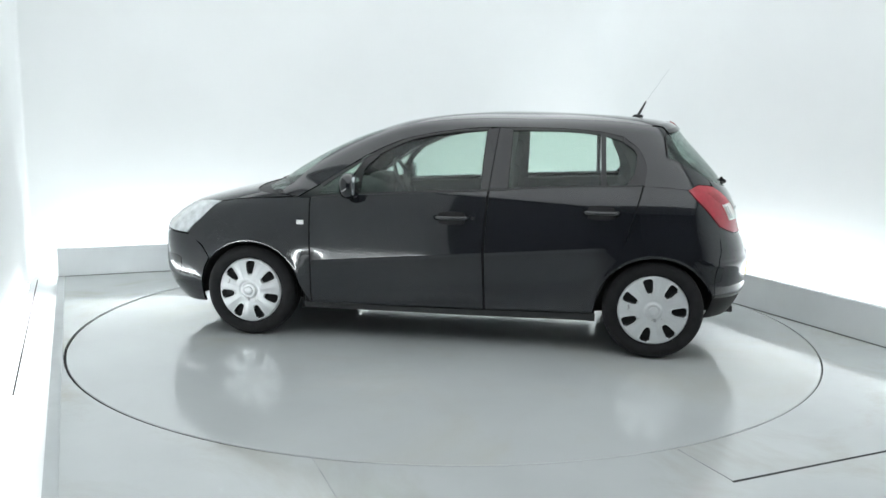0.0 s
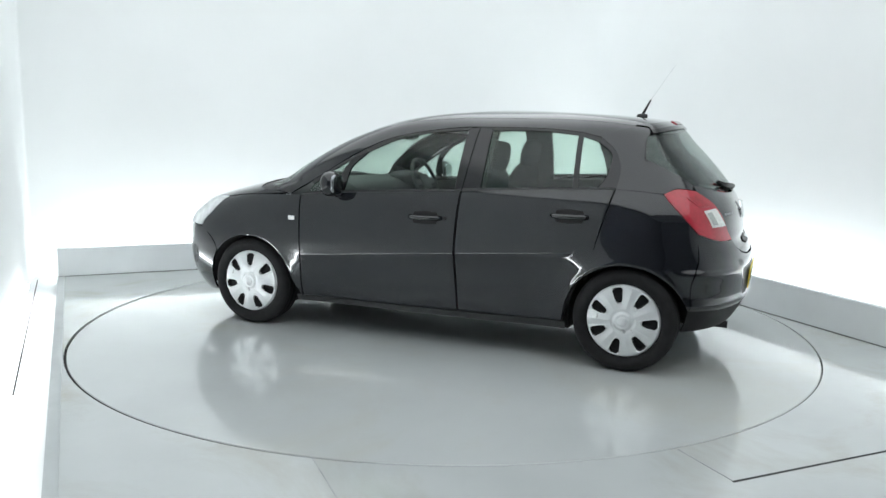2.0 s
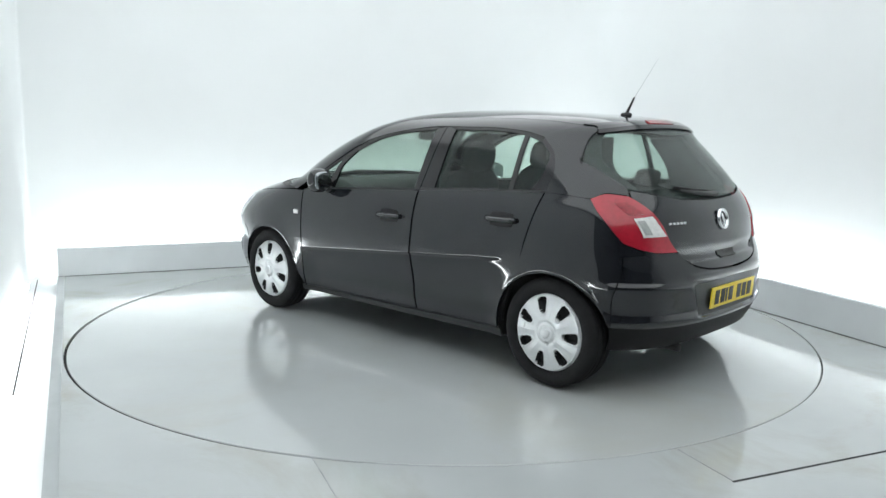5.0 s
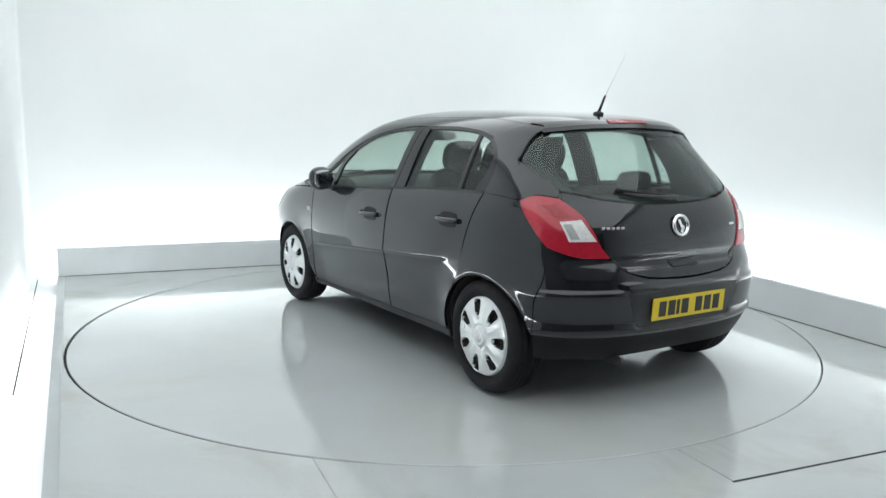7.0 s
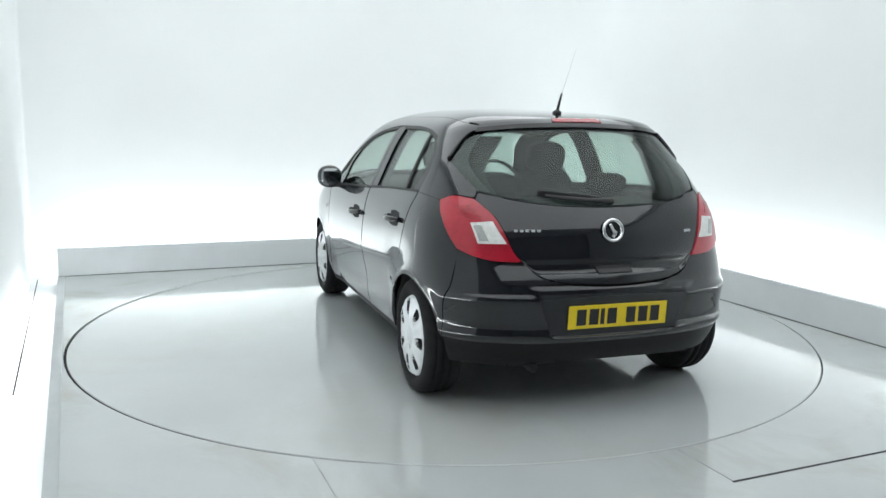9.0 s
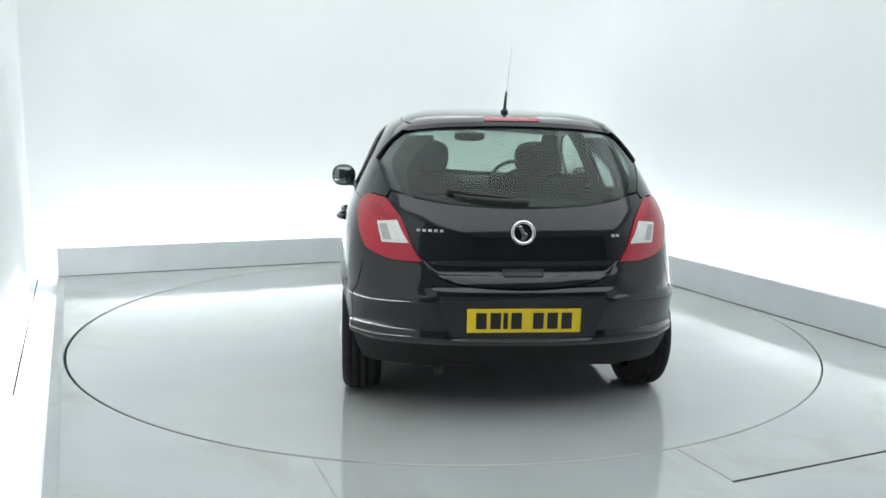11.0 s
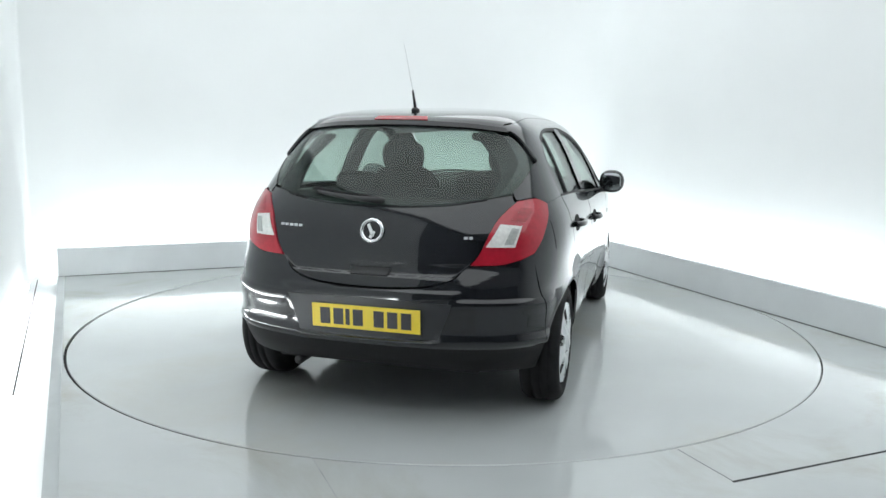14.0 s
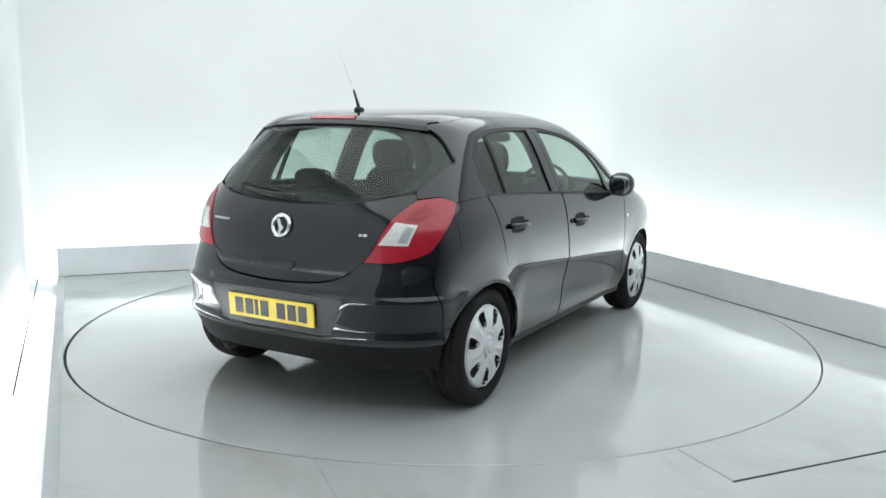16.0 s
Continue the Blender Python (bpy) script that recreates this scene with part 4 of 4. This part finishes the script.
# ---------------------------------------------------------------- inside the car
def seat(x, y):
    s = new("front_seat")
    s.parent = car
    blob("cushion", (x + .22, y, .50), (.27, .25, .10), M_SEAT, s, power=4)
    blob("seat_back", (x - .06, y, .78), (.075, .235, .33), M_SEAT, s, power=3.4, turn=-16)
    blob("headrest", (x - .165, y, 1.165), (.05, .137, .10), M_SEAT, s, power=2.9, turn=-10)
    for dy in (-.05, .05):
        tube("headrest_post", [(x - .14, y + dy, 1.02), (x - .155, y + dy, 1.14)], .007, M_CHROME, s, n=6)


seat(-.17, .345)
seat(-.17, -.345)
bench = new("rear_bench")
bench.parent = car
blob("cushion", (-.75, 0, .52), (.26, .62, .10), M_SEAT, bench, power=5)
blob("seat_back", (-1.07, 0, .78), (.07, .62, .25), M_SEAT, bench, power=5, turn=-18)
for yy in (.33, -.33):
    blob("headrest", (-1.14, yy, 1.055), (.045, .12, .055), M_SEAT, bench, power=3.2, turn=-10)
dash = blob("dashboard", (.86, 0, .80), (.28, .68, .17), M_DASH, car, "dark grey dashboard", power=4)
blob("instrument_hood", (.66, -.36, .955), (.10, .17, .05), M_DASH, dash, power=3)
boxed("centre_console", (.0, .7, -.10, .10, .36, .62), M_DASH, car, bevel=0.03)
wheel_rot = pose(.50, -.36, .93, 0, -66, 0)
ring = new("steering_wheel")
ring.parent = car
verts, faces = [], []
N1, N2 = 36, 8
for i in range(N1):
    a = 2 * math.pi * i / N1
    for j in range(N2):
        b = 2 * math.pi * j / N2
        r = .18 + .014 * math.cos(b)
        verts.append(wheel_rot @ Vector((r * math.cos(a), r * math.sin(a), .014 * math.sin(b))))
for i in range(N1):
    for j in range(N2):
        faces.append((i * N2 + j, ((i + 1) % N1) * N2 + j, ((i + 1) % N1) * N2 + (j + 1) % N2, i * N2 + (j + 1) % N2))
mesh_object("rim", verts, faces, M_TRIM, ring)
bm = bmesh.new()
box(bm, -.06, .06, -.07, .07, -.03, .01, 0.015, m=wheel_rot)
for q in ((-.17, -.05, -.015, .015), (-.02, .02, -.17, -.06), (-.02, .02, .06, .17)):
    box(bm, q[0], q[1], q[2], q[3], -.012, .0, m=wheel_rot)
part("spokes", bm, M_TRIM, ring)
blob("interior_mirror", (.455, -.014, 1.28), (.018, .112, .034), M_TRIM, car, "black interior mirror", power=3)
tube("mirror_stem", [(.46, 0, 1.29), (.50, 0, 1.335)], .009, M_TRIM, car, n=6)
lid("headlining", [(-1.12, 1.345), (-.7, 1.375), (-.3, 1.378), (.1, 1.358), (.25, 1.318)], [(.25, 1.318), ("f", .40, 1.34), ("f", 0.0, 1.36)], [(-1.12, 1.345), ("r", .40, 1.355), ("r", 0.0, 1.37)], 14, 14, 1.10, 1.4639, M_HEADLINE, car, "pale headlining", off=-0.03, thick=0.008)


# ---------------------------------------------------------------- small parts outside
def door_handle(door, x, z, mirror):
    s = -1 if mirror else 1
    y = float(skin(*sz((x, z)))[1])
    # dark patch laid on the door skin as the shade of the hollow
    panel("handle_recess_shade", [(x + .075, z - .034), (x, z - .040), (x - .075, z - .034)], [(x + .075, z + .034), (x, z + .042), (x - .075, z + .034)], [(x + .075, z - .034), (x + .085, z), (x + .075, z + .034)],
          [(x - .075, z - .034), (x - .085, z), (x - .075, z + .034)], 8, 6, M_LINER, door, "dark patch for the shade in the handle recess", thick=0.004, off=0.0015, gap=0.0, mirror=mirror)
    n = 12
    pts = [(x + .10 - .20 * i / n, s * (y + .004 + .036 * math.sin(math.pi * i / n) ** 0.6), z + .002) for i in range(n + 1)]
    tube("handle", pts, .0145, M_PAINT, door, "black pull handle", n=10)


for (fd, rd), mirror in zip(doors, (False, True)):
    door_handle(fd, -.045, .805, mirror)
    door_handle(rd, -.93, .862, mirror)

MIRROR_AT = (.58, .892, .985)
for s in (1, -1):
    mir = new("door_mirror")
    mir.parent = car
    x, y, z = MIRROR_AT
    blob("housing", (x, s * y, z), (.055, .086, .079), M_PAINT, mir, "gloss black mirror housing", power=2.35)
    blob("mirror_glass", (x - .040, s * y, z), (.019, .067, .060), M_MIRROR, mir, "mirror glass", power=3.2)
    blob("arm", (x + .01, s * (y - .075), z - .058), (.045, .06, .02), M_TRIM, mir, "black mirror arm", power=2.6)

panel("plate_recess", [("r", .335, .412), ("r", 0, .408), ("r", -.335, .412)], [("r", .395, .578), ("r", 0, .590), ("r", -.395, .578)], [("r", .335, .412), ("r", .395, .578)], [("r", -.335, .412), ("r", -.395, .578)],
      40, 14, M_RECESS, rear_bumper, "dark grey panel round the plate", thick=0.003, off=0.0015, gap=0.0)
# plate with bars in place of its characters
PLATE = pose(float(skin(-1.0, .494)[0]) - .005, 0, .494, 0, -4, 0)
plate = boxed("number_plate", (-.003, .004, -.26, .26, -.0555, .0555), M_PLATE, car, "yellow rear number plate", bevel=0.002, m=PLATE)
for k, yy in enumerate((.195, .13, .085, .035, -.065, -.13, -.195)):
    w = .010 if k == 2 else .024
    boxed("bar", (-.005, -.002, yy - w, yy + w, -.038, .038), M_INK, plate, m=PLATE)


def tail_x(y, z):
    return float(skin(*sz(("r", y, z)))[0])


# badge: a plain ring with a plain slanted bar
bx = tail_x(0, .88)
lean = Matrix.Translation((bx - .004, 0, .883)) @ Matrix.Rotation(radians(12), 4, "Y") @ Matrix.Rotation(radians(90), 4, "Z")
badge = lathe("badge", [(.040, .002), (.043, .010), (.050, .013), (.056, .010), (.058, .0)], M_CHROME, tailgate, "plain round chrome badge", n=40, m=lean)
lathe("badge_field", [(0.0, .003), (.041, .003)], M_GLOSSBLACK, tailgate, "gloss black badge field", n=32, m=lean)
for q in ((-.006, .012, -.028, .034, 25), (-.022, -.004, -.034, .004, -30)):
    bm = bmesh.new()
    box(bm, q[0], q[1], .002, .010, q[2], q[3], 0.003, m=lean @ Matrix.Rotation(radians(q[4]), 4, "Y"))
    part("badge_bar", bm, M_CHROME, tailgate, "chrome bar")
# lettering as plain bars
for k in range(5):
    y = .475 - k * .026
    x = tail_x(y, .886)
    boxed("lettering_bar", (x - .006, x + .002, y - .009, y + .007, .881, .892), M_SILVER, tailgate, "small silver lettering bar")
for k in range(2):
    y = -.430 - k * .022
    x = tail_x(y, .868)
    boxed("lettering_bar", (x - .006, x + .002, y - .008, y + .008, .86, .872), M_SILVER, tailgate, "small silver lettering bar")
panel("tailgate_handle", [("r", .09, .685), ("r", -.09, .685)], [("r", .10, .722), ("r", -.10, .722)], [("r", .09, .685), ("r", .10, .722)], [("r", -.09, .685), ("r", -.10, .722)], 10, 4, M_TRIM, tailgate, "dark grip under the badge", off=0.006, thick=0.012)
panel("brake_light", [("r", .14, 1.376), ("r", -.14, 1.376)], [("r", .13, 1.395), ("r", -.13, 1.395)], [("r", .14, 1.376), ("r", .13, 1.395)], [("r", -.14, 1.376), ("r", -.13, 1.395)], 12, 3, M_BRAKE, tailgate, "dark red high-level brake light", off=0.012, thick=0.012)
panel("fuel_flap", [(-1.34, .80), (-1.47, .80)], [(-1.34, .93), (-1.47, .93)], [(-1.34, .80), (-1.34, .93)], [(-1.47, .80), (-1.47, .93)], 10, 10, M_PAINT, car, "round-cornered fuel flap", thick=0.004, off=0.0018, gap=0.0, mirror=True)
for (fd, rd), mirror in zip(doors, (False, True)):
    panel("lock_cover", [(-.165, .798), (-.185, .798)], [(-.165, .816), (-.185, .816)], [(-.165, .798), (-.165, .816)], [(-.185, .798), (-.185, .816)], 4, 4, M_LINER, fd, "small dark lock cover", thick=0.003, off=0.002, gap=0.0, mirror=mirror)
# rear wiper
wiper = new("rear_wiper")
wiper.parent = car
tube("arm", [(tail_x(y, z) - .02, y, z) for y, z in ((-.02, 1.016), (.1, 1.020), (.22, 1.031), (.31, 1.044))], .015, M_TRIM, wiper, "black wiper arm", n=8, end=.007)
tube("blade", [(tail_x(y, z) - .012, y, z) for y, z in ((.03, 1.026), (.2, 1.040), (.34, 1.058))], .010, M_RUBBER, wiper, n=6)
blob("pivot", (tail_x(0, 1.015) - .012, -.01, 1.015), (.018, .026, .017), M_TRIM, wiper)
# front wipers at the screen's foot
for yy in (.45, -.10):
    tube("front_wiper", [(1.20, yy, .985), (1.16, yy + .2, .995), (1.05, yy + .42, .985)] if yy < 0 else [(1.20, yy - .2, .99), (1.15, yy, .995), (1.02, yy + .18, .975)], .008, M_TRIM, car, n=6)
# aerial
aerial = new("aerial")
aerial.parent = car
az = float(top_solve(np.array([-1.16]), np.array([0.0]), 1.15, 1.4639)[0])
blob("foot", (-1.165, 0, az + .006), (.035, .018, .014), M_TRIM, aerial)
tube("rod", [(-1.165, 0, az + .01), (-1.213, 0, az + .105)], .009, M_TRIM, aerial, n=8, end=.005)
tube("whip", [(-1.21, 0, az + .10), (-1.355, 0, az + .32)], .0009, M_WHIP, aerial, n=6, end=.0005)


# ---------------------------------------------------------------- what moves
def motions():
    turn = []
    drive = []
    for k in range(17):
        tau = (k - 8) / 8
        deg = 115.9986 - 55.1388 * tau - 0.4506 * tau ** 2 + 0.0071 * tau ** 3
        turn.append((float(k), pose(0, 0, 0, 0, 0, deg)))
        drive.append((float(k), pose(0, 0, 0, 0, 0, deg) @ pose(-0.0978, -0.1815, 0)))
    walk(turntable, turn)
    walk(car, drive)


motions()
